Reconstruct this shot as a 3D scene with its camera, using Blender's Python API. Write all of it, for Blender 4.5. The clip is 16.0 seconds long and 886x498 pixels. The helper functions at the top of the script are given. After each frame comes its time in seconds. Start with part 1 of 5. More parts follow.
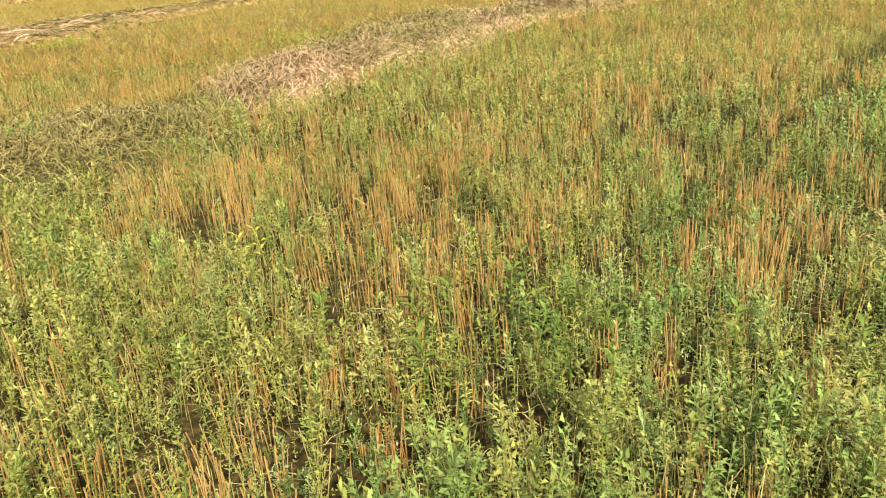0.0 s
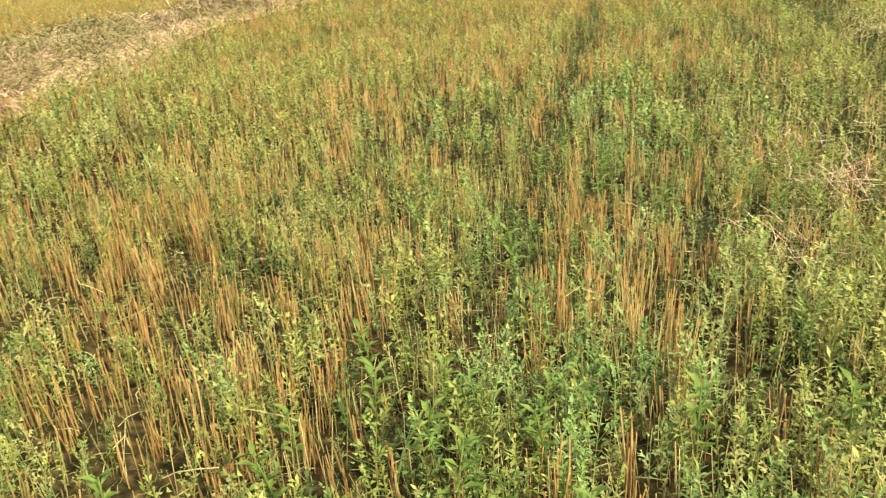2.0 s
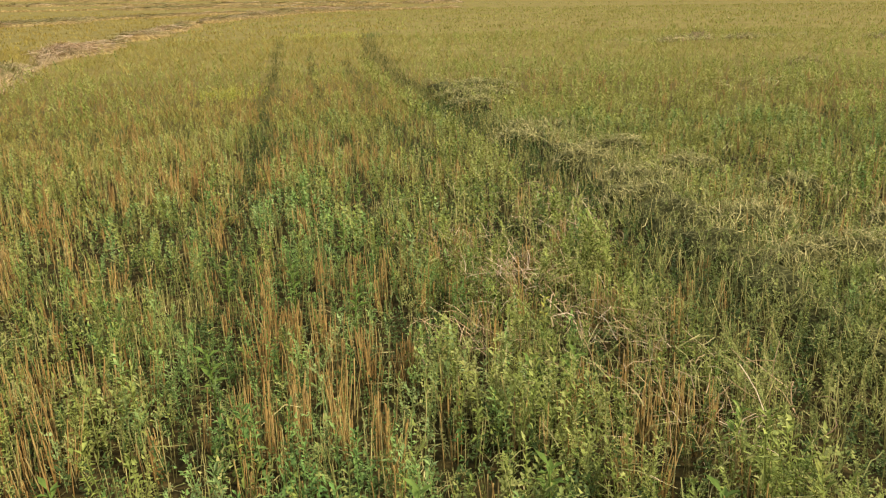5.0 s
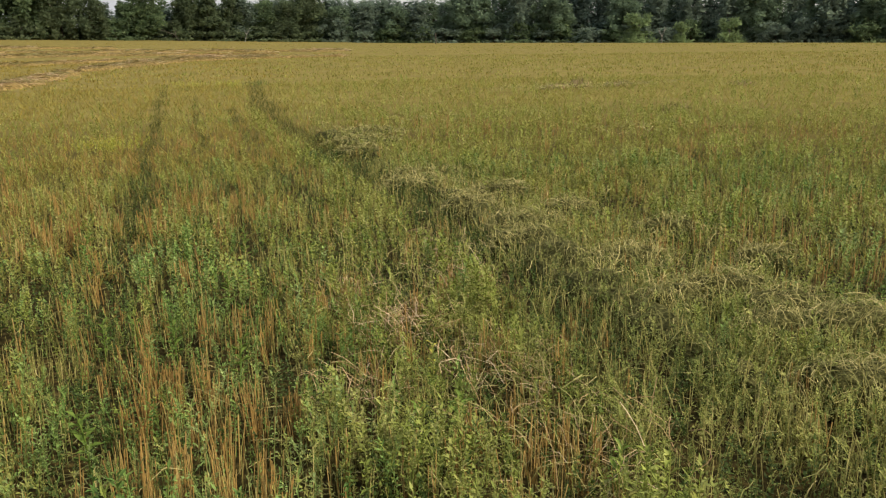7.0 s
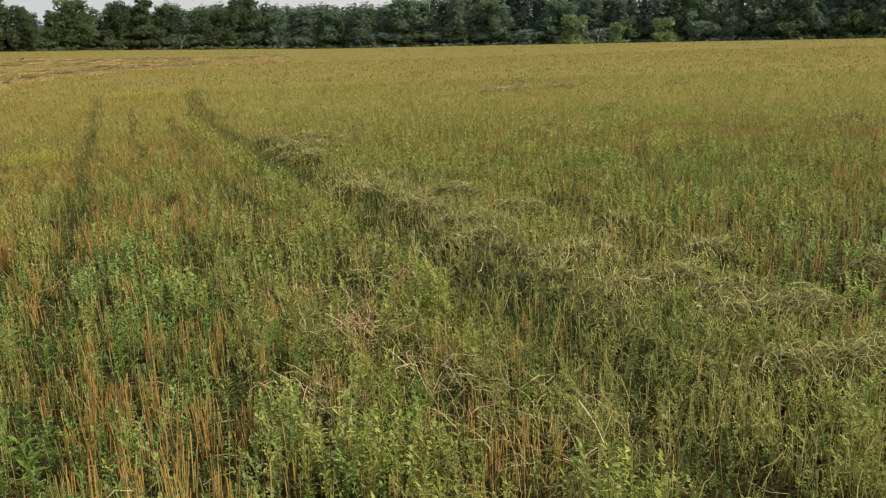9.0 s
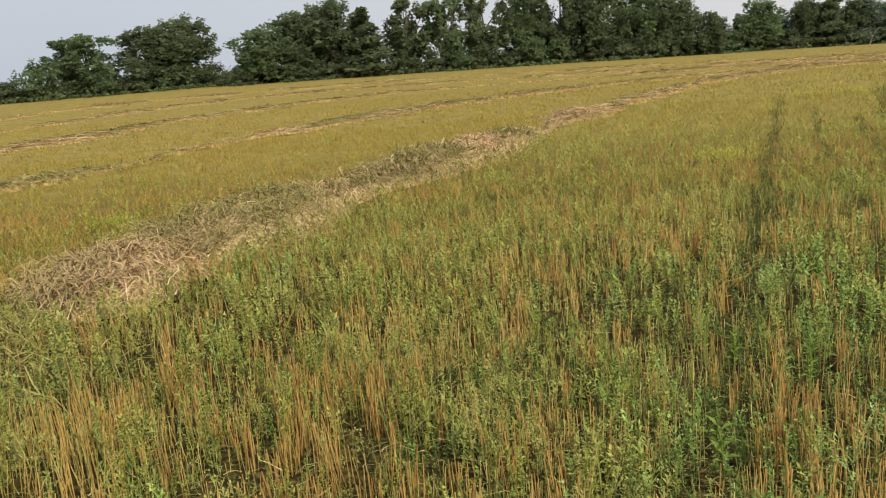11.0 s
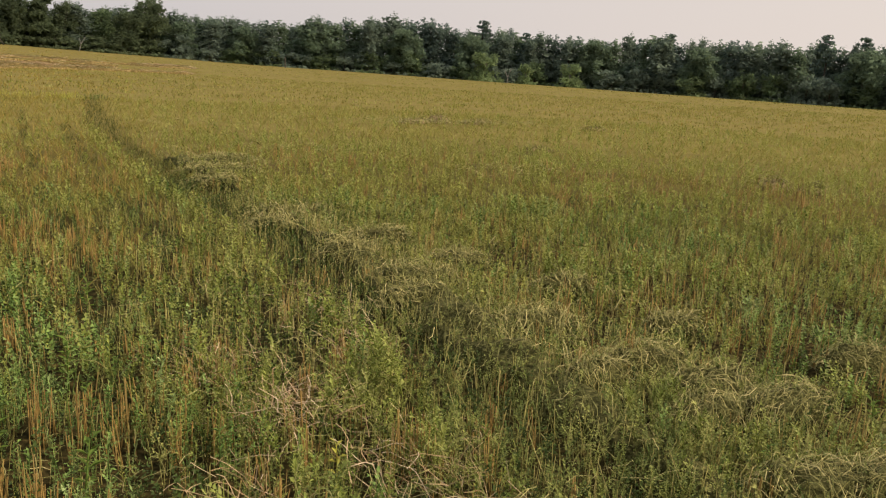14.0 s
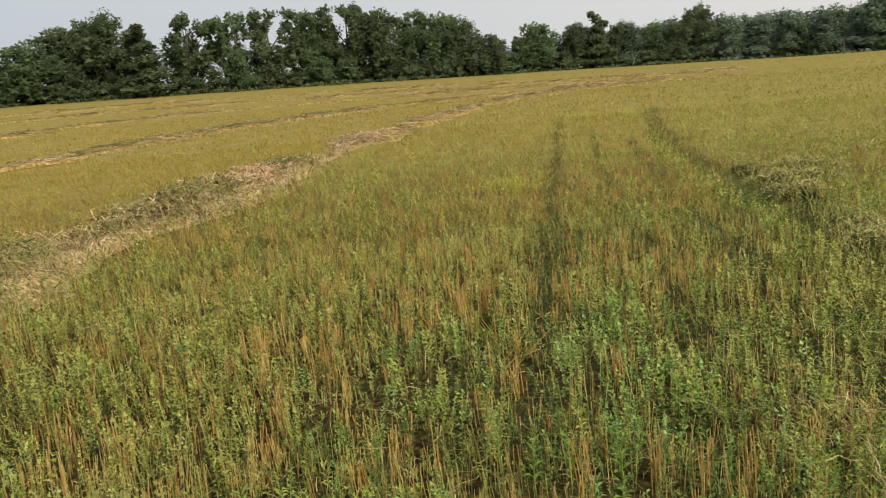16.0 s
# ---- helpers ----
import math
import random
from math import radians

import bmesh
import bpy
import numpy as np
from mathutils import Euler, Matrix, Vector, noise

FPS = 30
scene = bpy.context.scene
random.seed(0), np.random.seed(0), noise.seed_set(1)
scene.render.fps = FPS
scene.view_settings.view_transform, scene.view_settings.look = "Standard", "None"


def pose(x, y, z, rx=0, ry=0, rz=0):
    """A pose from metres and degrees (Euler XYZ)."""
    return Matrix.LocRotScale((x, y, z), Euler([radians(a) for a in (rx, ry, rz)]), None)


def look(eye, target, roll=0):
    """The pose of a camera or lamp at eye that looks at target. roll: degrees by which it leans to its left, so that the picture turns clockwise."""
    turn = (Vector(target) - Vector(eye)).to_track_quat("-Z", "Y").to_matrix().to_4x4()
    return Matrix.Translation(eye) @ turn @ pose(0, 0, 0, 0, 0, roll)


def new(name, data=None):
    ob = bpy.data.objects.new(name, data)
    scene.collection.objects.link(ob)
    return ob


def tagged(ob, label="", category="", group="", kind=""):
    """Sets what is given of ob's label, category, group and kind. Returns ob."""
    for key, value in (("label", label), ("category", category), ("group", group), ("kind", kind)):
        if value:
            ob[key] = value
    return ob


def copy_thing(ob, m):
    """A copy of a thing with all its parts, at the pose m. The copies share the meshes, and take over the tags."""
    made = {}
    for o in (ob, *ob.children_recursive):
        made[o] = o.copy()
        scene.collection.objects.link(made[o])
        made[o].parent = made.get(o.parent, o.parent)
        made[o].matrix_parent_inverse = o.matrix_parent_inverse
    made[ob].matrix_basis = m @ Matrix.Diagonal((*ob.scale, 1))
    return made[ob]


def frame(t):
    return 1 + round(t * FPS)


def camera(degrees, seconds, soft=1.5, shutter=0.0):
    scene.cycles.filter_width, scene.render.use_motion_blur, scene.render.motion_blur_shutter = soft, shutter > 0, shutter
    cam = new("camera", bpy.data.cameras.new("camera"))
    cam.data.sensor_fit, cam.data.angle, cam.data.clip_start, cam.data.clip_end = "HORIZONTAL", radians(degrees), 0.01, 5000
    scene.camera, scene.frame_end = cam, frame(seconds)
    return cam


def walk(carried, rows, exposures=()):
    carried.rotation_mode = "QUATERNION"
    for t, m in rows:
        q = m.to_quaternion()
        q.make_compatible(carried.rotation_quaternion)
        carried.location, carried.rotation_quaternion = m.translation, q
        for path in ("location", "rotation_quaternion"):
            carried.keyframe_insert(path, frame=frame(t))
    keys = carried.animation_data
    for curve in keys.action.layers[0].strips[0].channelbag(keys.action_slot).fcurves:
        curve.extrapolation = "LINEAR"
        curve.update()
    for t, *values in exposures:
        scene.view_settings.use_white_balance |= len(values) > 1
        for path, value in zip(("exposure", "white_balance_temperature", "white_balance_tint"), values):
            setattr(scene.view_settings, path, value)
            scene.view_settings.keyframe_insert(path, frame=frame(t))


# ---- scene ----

cam = camera(55.6, 16.0, soft=1.2, shutter=0.07)


PATH = [
    (0, (1.313, -0.448, 1.611), (0.089, 0.961, 0.893), -4.6),
    (0.5, (1.082, -0.354, 1.604), (-0.12, 1.053, 0.846), -3.0),
    (1, (0.771, -0.109, 1.561), (-0.409, 1.313, 0.795), -2.8),
    (1.5, (0.569, 0.068, 1.579), (-0.479, 1.591, 0.814), -1.8),
    (2, (0.302, 0.163, 1.553), (-0.26, 1.919, 0.779), -4.3),
    (2.1, (0.248, 0.163, 1.541), (-0.192, 1.956, 0.771), -4.0),
    (2.5, (0.193, 0.156, 1.563), (0.204, 1.996, 0.778), 1.7),
    (3, (0.149, 0.147, 1.582), (0.213, 2.006, 0.847), 1.5),
    (3.5, (0.196, 0.133, 1.616), (0.205, 2.036, 1.002), -0.1),
    (4, (0.248, 0.142, 1.61), (0.334, 2.044, 0.999), -1.3),
    (4.2, (0.25, 0.144, 1.621), (0.365, 2.045, 1.008), -1.5),
    (6.3, (0.259, 0.209, 1.622), (0.598, 2.109, 1.096), -1.4),
    (6.5, (0.27, 0.183, 1.628), (0.656, 2.077, 1.112), -1.3),
    (7, (0.292, 0.158, 1.635), (0.722, 2.047, 1.137), -1.4),
    (7.5, (0.325, 0.175, 1.628), (0.892, 2.029, 1.137), -1.1),
    (8, (0.31, 0.179, 1.626), (0.883, 2.032, 1.138), -1.7),
    (8.5, (0.316, 0.184, 1.622), (0.904, 2.031, 1.131), -2.2),
    (9, (0.276, 0.201, 1.625), (0.83, 2.058, 1.132), -2.4),
    (9.5, (0.214, 0.285, 1.626), (0.409, 2.216, 1.144), -4.3),
    (10, (0.111, 0.547, 1.582), (-0.345, 2.439, 1.121), -7.1),
    (10.2, (0.054, 0.509, 1.558), (-0.712, 2.298, 1.097), -7.2),
    (12.3, (0.131, 0.108, 1.721), (-0.788, 1.864, 1.452), -4.0),
    (12.5, (0.177, 0.178, 1.728), (-0.534, 2.027, 1.45), -3.2),
    (12.7, (0.247, 0.263, 1.712), (-0.23, 2.186, 1.434), -3.5),
    (13, (0.338, 0.403, 1.674), (0.395, 2.37, 1.316), -1.1),
    (13.5, (0.28, 0.635, 1.643), (0.836, 2.516, 1.253), 2.0),
    (14, (0.186, 0.913, 1.657), (0.975, 2.7, 1.23), 2.9),
    (14.3, (0.165, 1.109, 1.65), (0.948, 2.88, 1.15), 2.3),
    (14.4, (0.162, 1.165, 1.636), (0.968, 2.89, 1.025), 0.0),
    (14.5, (0.157, 1.215, 1.623), (0.731, 3.062, 1.115), -0.1),
    (15, (0.11, 1.435, 1.66), (0.275, 3.361, 1.146), -3.8),
    (15.5, (-0.012, 1.379, 1.717), (-0.137, 3.325, 1.274), -4.6),
    (16, (-0.067, 1.348, 1.716), (-0.511, 3.258, 1.324), -5.5),
]
walk(cam, [(t, look(eye, target, roll)) for t, eye, target, roll in PATH],
     exposures=[(0, 0.81, 6450, 12), (1.0, 0.80, 6450, 11), (2.0, 0.90, 6350, 9), (2.5, 0.93, 6350, 9), (3.0, 0.93, 6350, 9), (3.5, 0.76, 6300, 7), (4.0, 0.55, 6300, 6), (4.2, 0.50, 6300, 6),
                (6.3, -0.13, 6350, 5), (8.0, -0.11, 6350, 2), (9.0, -0.10, 6300, 2), (9.5, -0.07, 6200, 2), (10.2, 0.08, 6200, 2), (12.3, -0.13, 6850, 10), (13.0, -0.18, 6950, 10), (13.5, 0.03, 6800, 10),
                (14.0, -0.25, 6650, 9), (14.5, 0.23, 6250, 3), (15.0, 0.44, 6150, 2), (15.5, 0.32, 6200, 1), (16.0, -0.02, 6400, 2)])

# ---- light and air ----
SUN_AZ, SUN_EL = 120.0, 38.0
world = bpy.data.worlds.new("hazy_sky")
scene.world = world
world.use_nodes = True
wn, wl = world.node_tree.nodes, world.node_tree.links
wn.clear()
sky = wn.new("ShaderNodeTexSky")
sky.sky_type = "NISHITA"
sky.sun_disc = False
sky.sun_elevation, sky.sun_rotation = radians(SUN_EL), radians(SUN_AZ)
sky.dust_density, sky.air_density, sky.ozone_density = 6.0, 1.5, 1.0
sky_dim = wn.new("ShaderNodeVectorMath")
sky_dim.operation = "SCALE"
sky_dim.inputs["Scale"].default_value = 0.07
wl.new(sky.outputs["Color"], sky_dim.inputs[0])
coord = wn.new("ShaderNodeTexCoord")
axes = wn.new("ShaderNodeSeparateXYZ")
wl.new(coord.outputs["Generated"], axes.inputs[0])
side = wn.new("ShaderNodeMapRange")
side.inputs["From Min"].default_value, side.inputs["From Max"].default_value = -0.75, 0.9
wl.new(axes.outputs["X"], side.inputs["Value"])
low_haze = wn.new("ShaderNodeMix")
low_haze.data_type = "RGBA"
low_haze.inputs["A"].default_value = (0.62, 0.64, 0.73, 1)
low_haze.inputs["B"].default_value = (1.10, 0.97, 0.90, 1)
wl.new(side.outputs["Result"], low_haze.inputs["Factor"])
height = wn.new("ShaderNodeMapRange")
height.inputs["From Min"].default_value, height.inputs["From Max"].default_value = 0.05, 0.7
wl.new(axes.outputs["Z"], height.inputs["Value"])
haze = wn.new("ShaderNodeMix")
haze.data_type = "RGBA"
haze.inputs["B"].default_value = (0.78, 0.80, 0.87, 1)
wl.new(height.outputs["Result"], haze.inputs["Factor"])
wl.new(low_haze.outputs["Result"], haze.inputs["A"])
air = wn.new("ShaderNodeMix")
air.data_type = "RGBA"
air.inputs["Factor"].default_value = 0.85
wl.new(sky_dim.outputs["Vector"], air.inputs["A"])
wl.new(haze.outputs["Result"], air.inputs["B"])
back = wn.new("ShaderNodeBackground")
wl.new(air.outputs["Result"], back.inputs["Color"])
back.inputs["Strength"].default_value = 1.0
wl.new(back.outputs[0], wn.new("ShaderNodeOutputWorld").inputs["Surface"])

sun = new("sun", bpy.data.lights.new("sun", "SUN"))
sun.data.energy, sun.data.angle, sun.data.color = 4.5, radians(5), (1.0, 0.88, 0.72)
sun.matrix_world = look((0, 0, 30), (-math.sin(radians(SUN_AZ)) * math.cos(radians(SUN_EL)),
                                     -math.cos(radians(SUN_AZ)) * math.cos(radians(SUN_EL)), 30 - math.sin(radians(SUN_EL))))


# ---- materials ----
def material(name, stops, patch=None, patch_scale=0.5, patch_amount=0.5, rough=0.8, thin=0.0, value_spread=0.35, bump=0.0, bump_scale=60.0, island=True, tone=0.0):
    """Colour from a ramp by a random number for each separate blade or leaf, in part shared by the whole plant (tone), shifted towards a second colour in patches."""
    m = bpy.data.materials.new(name)
    m.use_nodes = True
    n, l = m.node_tree.nodes, m.node_tree.links
    shader = n["Principled BSDF"]
    shader.inputs["Roughness"].default_value = rough
    shader.inputs["Specular IOR Level"].default_value = 0.13 if island else 0.04
    ramp = n.new("ShaderNodeValToRGB")
    els = ramp.color_ramp.elements
    while len(els) < len(stops):
        els.new(0.5)
    for k, c in enumerate(stops):
        els[k].position, els[k].color = k / (len(stops) - 1), (*c, 1)
    place = n.new("ShaderNodeTexCoord")
    if island:
        geo = n.new("ShaderNodeNewGeometry")
        if tone:
            plant = n.new("ShaderNodeAttribute")
            plant.attribute_name = "tone"
            blend = n.new("ShaderNodeMix")
            blend.inputs["Factor"].default_value = tone
            l.new(geo.outputs["Random Per Island"], blend.inputs["A"])
            l.new(plant.outputs["Fac"], blend.inputs["B"])
            l.new(blend.outputs["Result"], ramp.inputs[0])
        else:
            l.new(geo.outputs["Random Per Island"], ramp.inputs[0])
    else:
        grain = n.new("ShaderNodeTexNoise")
        grain.inputs["Scale"].default_value, grain.inputs["Detail"].default_value = bump_scale, 6
        l.new(place.outputs["Object"], grain.inputs["Vector"])
        spread = n.new("ShaderNodeMapRange")
        spread.inputs["From Min"].default_value, spread.inputs["From Max"].default_value = 0.3, 0.7
        l.new(grain.outputs["Fac"], spread.inputs["Value"])
        l.new(spread.outputs["Result"], ramp.inputs[0])
    colour = ramp.outputs["Color"]
    if patch:
        noise_a = n.new("ShaderNodeTexNoise")
        noise_a.inputs["Scale"].default_value, noise_a.inputs["Detail"].default_value = patch_scale, 4
        l.new(place.outputs["Object"], noise_a.inputs["Vector"])
        span = n.new("ShaderNodeMapRange")
        span.inputs["From Min"].default_value, span.inputs["From Max"].default_value = 0.38, 0.66
        span.inputs["To Max"].default_value = patch_amount
        l.new(noise_a.outputs["Fac"], span.inputs["Value"])
        mix = n.new("ShaderNodeMix")
        mix.data_type = "RGBA"
        mix.inputs["B"].default_value = (*patch, 1)
        l.new(span.outputs["Result"], mix.inputs["Factor"])
        l.new(colour, mix.inputs["A"])
        colour = mix.outputs["Result"]
    fine = n.new("ShaderNodeTexNoise")
    fine.inputs["Scale"].default_value, fine.inputs["Detail"].default_value = bump_scale, 3
    l.new(place.outputs["Object"], fine.inputs["Vector"])
    bright = n.new("ShaderNodeMapRange")
    bright.inputs["From Min"].default_value, bright.inputs["From Max"].default_value = 0.25, 0.75
    bright.inputs["To Min"].default_value, bright.inputs["To Max"].default_value = 1 - value_spread, 1 + value_spread
    l.new(fine.outputs["Fac"], bright.inputs["Value"])
    vary = n.new("ShaderNodeVectorMath")
    vary.operation = "SCALE"
    l.new(colour, vary.inputs[0])
    l.new(bright.outputs["Result"], vary.inputs["Scale"])
    l.new(vary.outputs["Vector"], shader.inputs["Base Color"])
    if bump:
        bumps = n.new("ShaderNodeBump")
        bumps.inputs["Strength"].default_value, bumps.inputs["Distance"].default_value = bump, 0.02
        l.new(fine.outputs["Fac"], bumps.inputs["Height"])
        l.new(bumps.outputs["Normal"], shader.inputs["Normal"])
    if thin:
        see = n.new("ShaderNodeBsdfTranslucent")
        l.new(vary.outputs["Vector"], see.inputs["Color"])
        both = n.new("ShaderNodeMixShader")
        both.inputs[0].default_value = thin
        l.new(shader.outputs[0], both.inputs[1])
        l.new(see.outputs[0], both.inputs[2])
        l.new(both.outputs[0], n["Material Output"].inputs["Surface"])
    return m


# near soil kept almost black: shade between the plants is in its colour
M_SOIL = material("soil_and_litter", [(0.016, 0.012, 0.005), (0.04, 0.029, 0.011), (0.11, 0.075, 0.026)], patch=(0.045, 0.045, 0.013), patch_scale=0.25, patch_amount=0.5,
                  rough=0.95, bump=0.6, bump_scale=22.0, island=False)


def litter_over(m, colour_a, colour_b, r0, r1):
    """Blend straw litter colour over the soil with distance from the origin, in place of far stubble."""
    n, l = m.node_tree.nodes, m.node_tree.links
    shader = n["Principled BSDF"]
    shader.inputs["Specular IOR Level"].default_value = 0.03
    under = shader.inputs["Base Color"].links[0].from_socket
    place = n.new("ShaderNodeTexCoord")
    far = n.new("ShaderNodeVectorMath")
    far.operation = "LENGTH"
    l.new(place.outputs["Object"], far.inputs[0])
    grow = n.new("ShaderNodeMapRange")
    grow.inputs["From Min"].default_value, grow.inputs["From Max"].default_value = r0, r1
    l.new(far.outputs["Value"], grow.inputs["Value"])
    tone = n.new("ShaderNodeTexNoise")
    tone.inputs["Scale"].default_value, tone.inputs["Detail"].default_value = 1.7, 8
    l.new(place.outputs["Object"], tone.inputs["Vector"])
    span = n.new("ShaderNodeMapRange")
    span.inputs["From Min"].default_value, span.inputs["From Max"].default_value = 0.35, 0.65
    l.new(tone.outputs["Fac"], span.inputs["Value"])
    straw = n.new("ShaderNodeMix")
    straw.data_type = "RGBA"
    straw.inputs["A"].default_value, straw.inputs["B"].default_value = (*colour_a, 1), (*colour_b, 1)
    l.new(span.outputs["Result"], straw.inputs["Factor"])
    mix = n.new("ShaderNodeMix")
    mix.data_type = "RGBA"
    l.new(grow.outputs["Result"], mix.inputs["Factor"])
    l.new(under, mix.inputs["A"])
    l.new(straw.outputs["Result"], mix.inputs["B"])
    l.new(mix.outputs["Result"], shader.inputs["Base Color"])


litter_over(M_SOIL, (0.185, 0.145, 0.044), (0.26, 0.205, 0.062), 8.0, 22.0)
M_STUBBLE = material("cut_stubble", [(0.134, 0.0714, 0.0207), (0.214, 0.118, 0.0311), (0.29, 0.168, 0.0458), (0.344, 0.227, 0.0739), (0.336, 0.252, 0.0959)], patch=(0.311, 0.218, 0.0591), patch_scale=0.3,
                     patch_amount=0.5, rough=0.6, bump_scale=40.0, tone=0.55)
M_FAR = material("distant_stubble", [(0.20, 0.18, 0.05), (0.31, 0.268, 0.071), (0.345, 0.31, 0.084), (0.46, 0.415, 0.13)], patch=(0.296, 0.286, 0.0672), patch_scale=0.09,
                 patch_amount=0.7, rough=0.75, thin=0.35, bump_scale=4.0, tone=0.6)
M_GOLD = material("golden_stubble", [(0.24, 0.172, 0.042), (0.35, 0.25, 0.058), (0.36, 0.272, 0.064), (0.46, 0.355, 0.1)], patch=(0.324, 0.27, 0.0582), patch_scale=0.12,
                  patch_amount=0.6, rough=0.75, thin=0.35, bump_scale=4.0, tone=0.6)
M_WEED = material("weed_leaves", [(0.0912, 0.128, 0.0226), (0.151, 0.198, 0.0345), (0.221, 0.263, 0.0494), (0.3, 0.329, 0.0728), (0.345, 0.352, 0.1), (0.36, 0.328, 0.125)], patch=(0.277, 0.263, 0.0645),
                  patch_scale=0.6, patch_amount=0.4, rough=0.6, thin=0.10, bump_scale=12.0, tone=0.7)
# paler copy of the weeds: haze over the middle distance put into the colour
M_PALE = material("hazed_weeds", [(0.164, 0.202, 0.0393), (0.262, 0.293, 0.0605), (0.369, 0.384, 0.0942), (0.455, 0.444, 0.163)], patch=(0.359, 0.303, 0.0796), patch_scale=0.4,
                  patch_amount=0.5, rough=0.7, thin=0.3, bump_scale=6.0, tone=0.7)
M_LEAFY = material("fresh_green_weeds", [(0.0703, 0.138, 0.0306), (0.125, 0.215, 0.0474), (0.198, 0.298, 0.0717), (0.26, 0.342, 0.104), (0.312, 0.369, 0.151)], patch=(0.247, 0.294, 0.0656), patch_scale=0.9,
                   patch_amount=0.4, rough=0.6, thin=0.10, bump_scale=12.0, tone=0.7)
M_LUSH = material("lush_leaves", [(0.09, 0.149, 0.027), (0.153, 0.225, 0.0405), (0.243, 0.315, 0.063)], rough=0.5, thin=0.3, bump_scale=40.0)
M_YELLOW = material("yellowing_leaves", [(0.36, 0.36, 0.06), (0.52, 0.46, 0.08), (0.34, 0.40, 0.09)], rough=0.6, thin=0.3, bump_scale=30.0)
M_STRAW = material("dry_straw", [(0.23, 0.13, 0.06), (0.43, 0.27, 0.135), (0.60, 0.41, 0.235), (0.76, 0.58, 0.38)], patch=(0.26, 0.20, 0.085), patch_scale=0.7,
                   patch_amount=0.75, rough=0.6, bump_scale=25.0)
M_OLIVE = material("olive_hay", [(0.12, 0.0984, 0.0328), (0.192, 0.16, 0.0515), (0.272, 0.226, 0.078), (0.384, 0.32, 0.14)], patch=(0.192, 0.18, 0.0546), patch_scale=1.2,
                   patch_amount=0.5, rough=0.65, bump_scale=25.0)
M_DULL = material("dull_hay", [(0.112, 0.093, 0.0279), (0.184, 0.152, 0.045), (0.264, 0.22, 0.0682), (0.4, 0.326, 0.124)], patch=(0.208, 0.194, 0.0527), patch_scale=1.2, patch_amount=0.5, rough=0.8, bump_scale=14.0)
M_HAY = material("weathered_hay", [(0.12, 0.116, 0.0363), (0.2, 0.19, 0.0581), (0.362, 0.309, 0.112), (0.644, 0.522, 0.233)], patch=(0.221, 0.222, 0.0645), patch_scale=1.2,
                 patch_amount=0.6, rough=0.65, bump_scale=25.0)
M_HEAP = material("matted_straw", [(0.163, 0.119, 0.0546), (0.288, 0.213, 0.101), (0.475, 0.356, 0.189)], rough=0.95, bump=0.8, bump_scale=30.0, island=False)
# browner copy of the straw mat, darkened for shade on the far windrows
M_BROWN = material("shaded_brown_straw", [(0.17, 0.115, 0.042), (0.26, 0.18, 0.066), (0.37, 0.27, 0.115)], rough=0.95, bump=0.8, bump_scale=8.0, island=False)
# hay mat coloured dark for the shade under loose strands
M_HAYMAT = material("shaded_hay_mat", [(0.045, 0.043, 0.015), (0.082, 0.078, 0.026), (0.15, 0.135, 0.05)], rough=0.95, bump=0.8, bump_scale=45.0, island=False)
M_BARK = material("bark", [(0.05, 0.042, 0.035), (0.11, 0.09, 0.07), (0.17, 0.15, 0.125)], rough=0.95, bump=0.6, bump_scale=9.0, island=False)
M_PALE_BARK = material("pale_bark", [(0.13, 0.12, 0.10), (0.22, 0.205, 0.18), (0.30, 0.285, 0.26)], rough=0.9, bump=0.3, bump_scale=6.0, island=False)
# leaf colours lifted and greyed in place of haze before the trees
M_CROWNS = [
    material("oak_leaves", [(0.095, 0.125, 0.07), (0.14, 0.18, 0.097), (0.195, 0.24, 0.126)], patch=(0.21, 0.23, 0.118), patch_scale=0.4, patch_amount=0.5, rough=0.9, thin=0.62, bump_scale=2.0),
    material("maple_leaves", [(0.105, 0.155, 0.08), (0.155, 0.215, 0.108), (0.22, 0.28, 0.14)], patch=(0.23, 0.275, 0.13), patch_scale=0.4, patch_amount=0.5, rough=0.9, thin=0.62, bump_scale=2.0),
    material("hazed_needles", [(0.121, 0.167, 0.14), (0.166, 0.218, 0.173), (0.21, 0.268, 0.204)], rough=0.9, thin=0.4, bump_scale=2.0),
    material("hazed_leaves", [(0.162, 0.208, 0.163), (0.204, 0.255, 0.193), (0.245, 0.302, 0.22)], patch=(0.235, 0.282, 0.198), patch_scale=0.4, patch_amount=0.5, rough=0.9, thin=0.62, bump_scale=2.0),
    material("willow_leaves", [(0.18, 0.24, 0.115), (0.24, 0.31, 0.145), (0.31, 0.385, 0.18)], rough=0.9, thin=0.62, bump_scale=2.0),
    material("hazed_green_leaves", [(0.148, 0.203, 0.133), (0.192, 0.259, 0.163), (0.242, 0.315, 0.194)], patch=(0.246, 0.294, 0.181), patch_scale=0.4, patch_amount=0.5, rough=0.9, thin=0.62, bump_scale=2.0)]
M_GREY = material("dying_stems", [(0.1, 0.124, 0.0376), (0.166, 0.193, 0.0491), (0.249, 0.265, 0.0665), (0.349, 0.339, 0.0972), (0.433, 0.39, 0.13)], patch=(0.183, 0.214, 0.0542), patch_scale=1.1, patch_amount=0.5,
                  rough=0.7, thin=0.1, bump_scale=14.0, tone=0.7)
M_STEM = material("weed_stems", [(0.126, 0.122, 0.0311), (0.21, 0.189, 0.0488), (0.328, 0.281, 0.0813), (0.454, 0.378, 0.141)], rough=0.6, bump_scale=30.0)
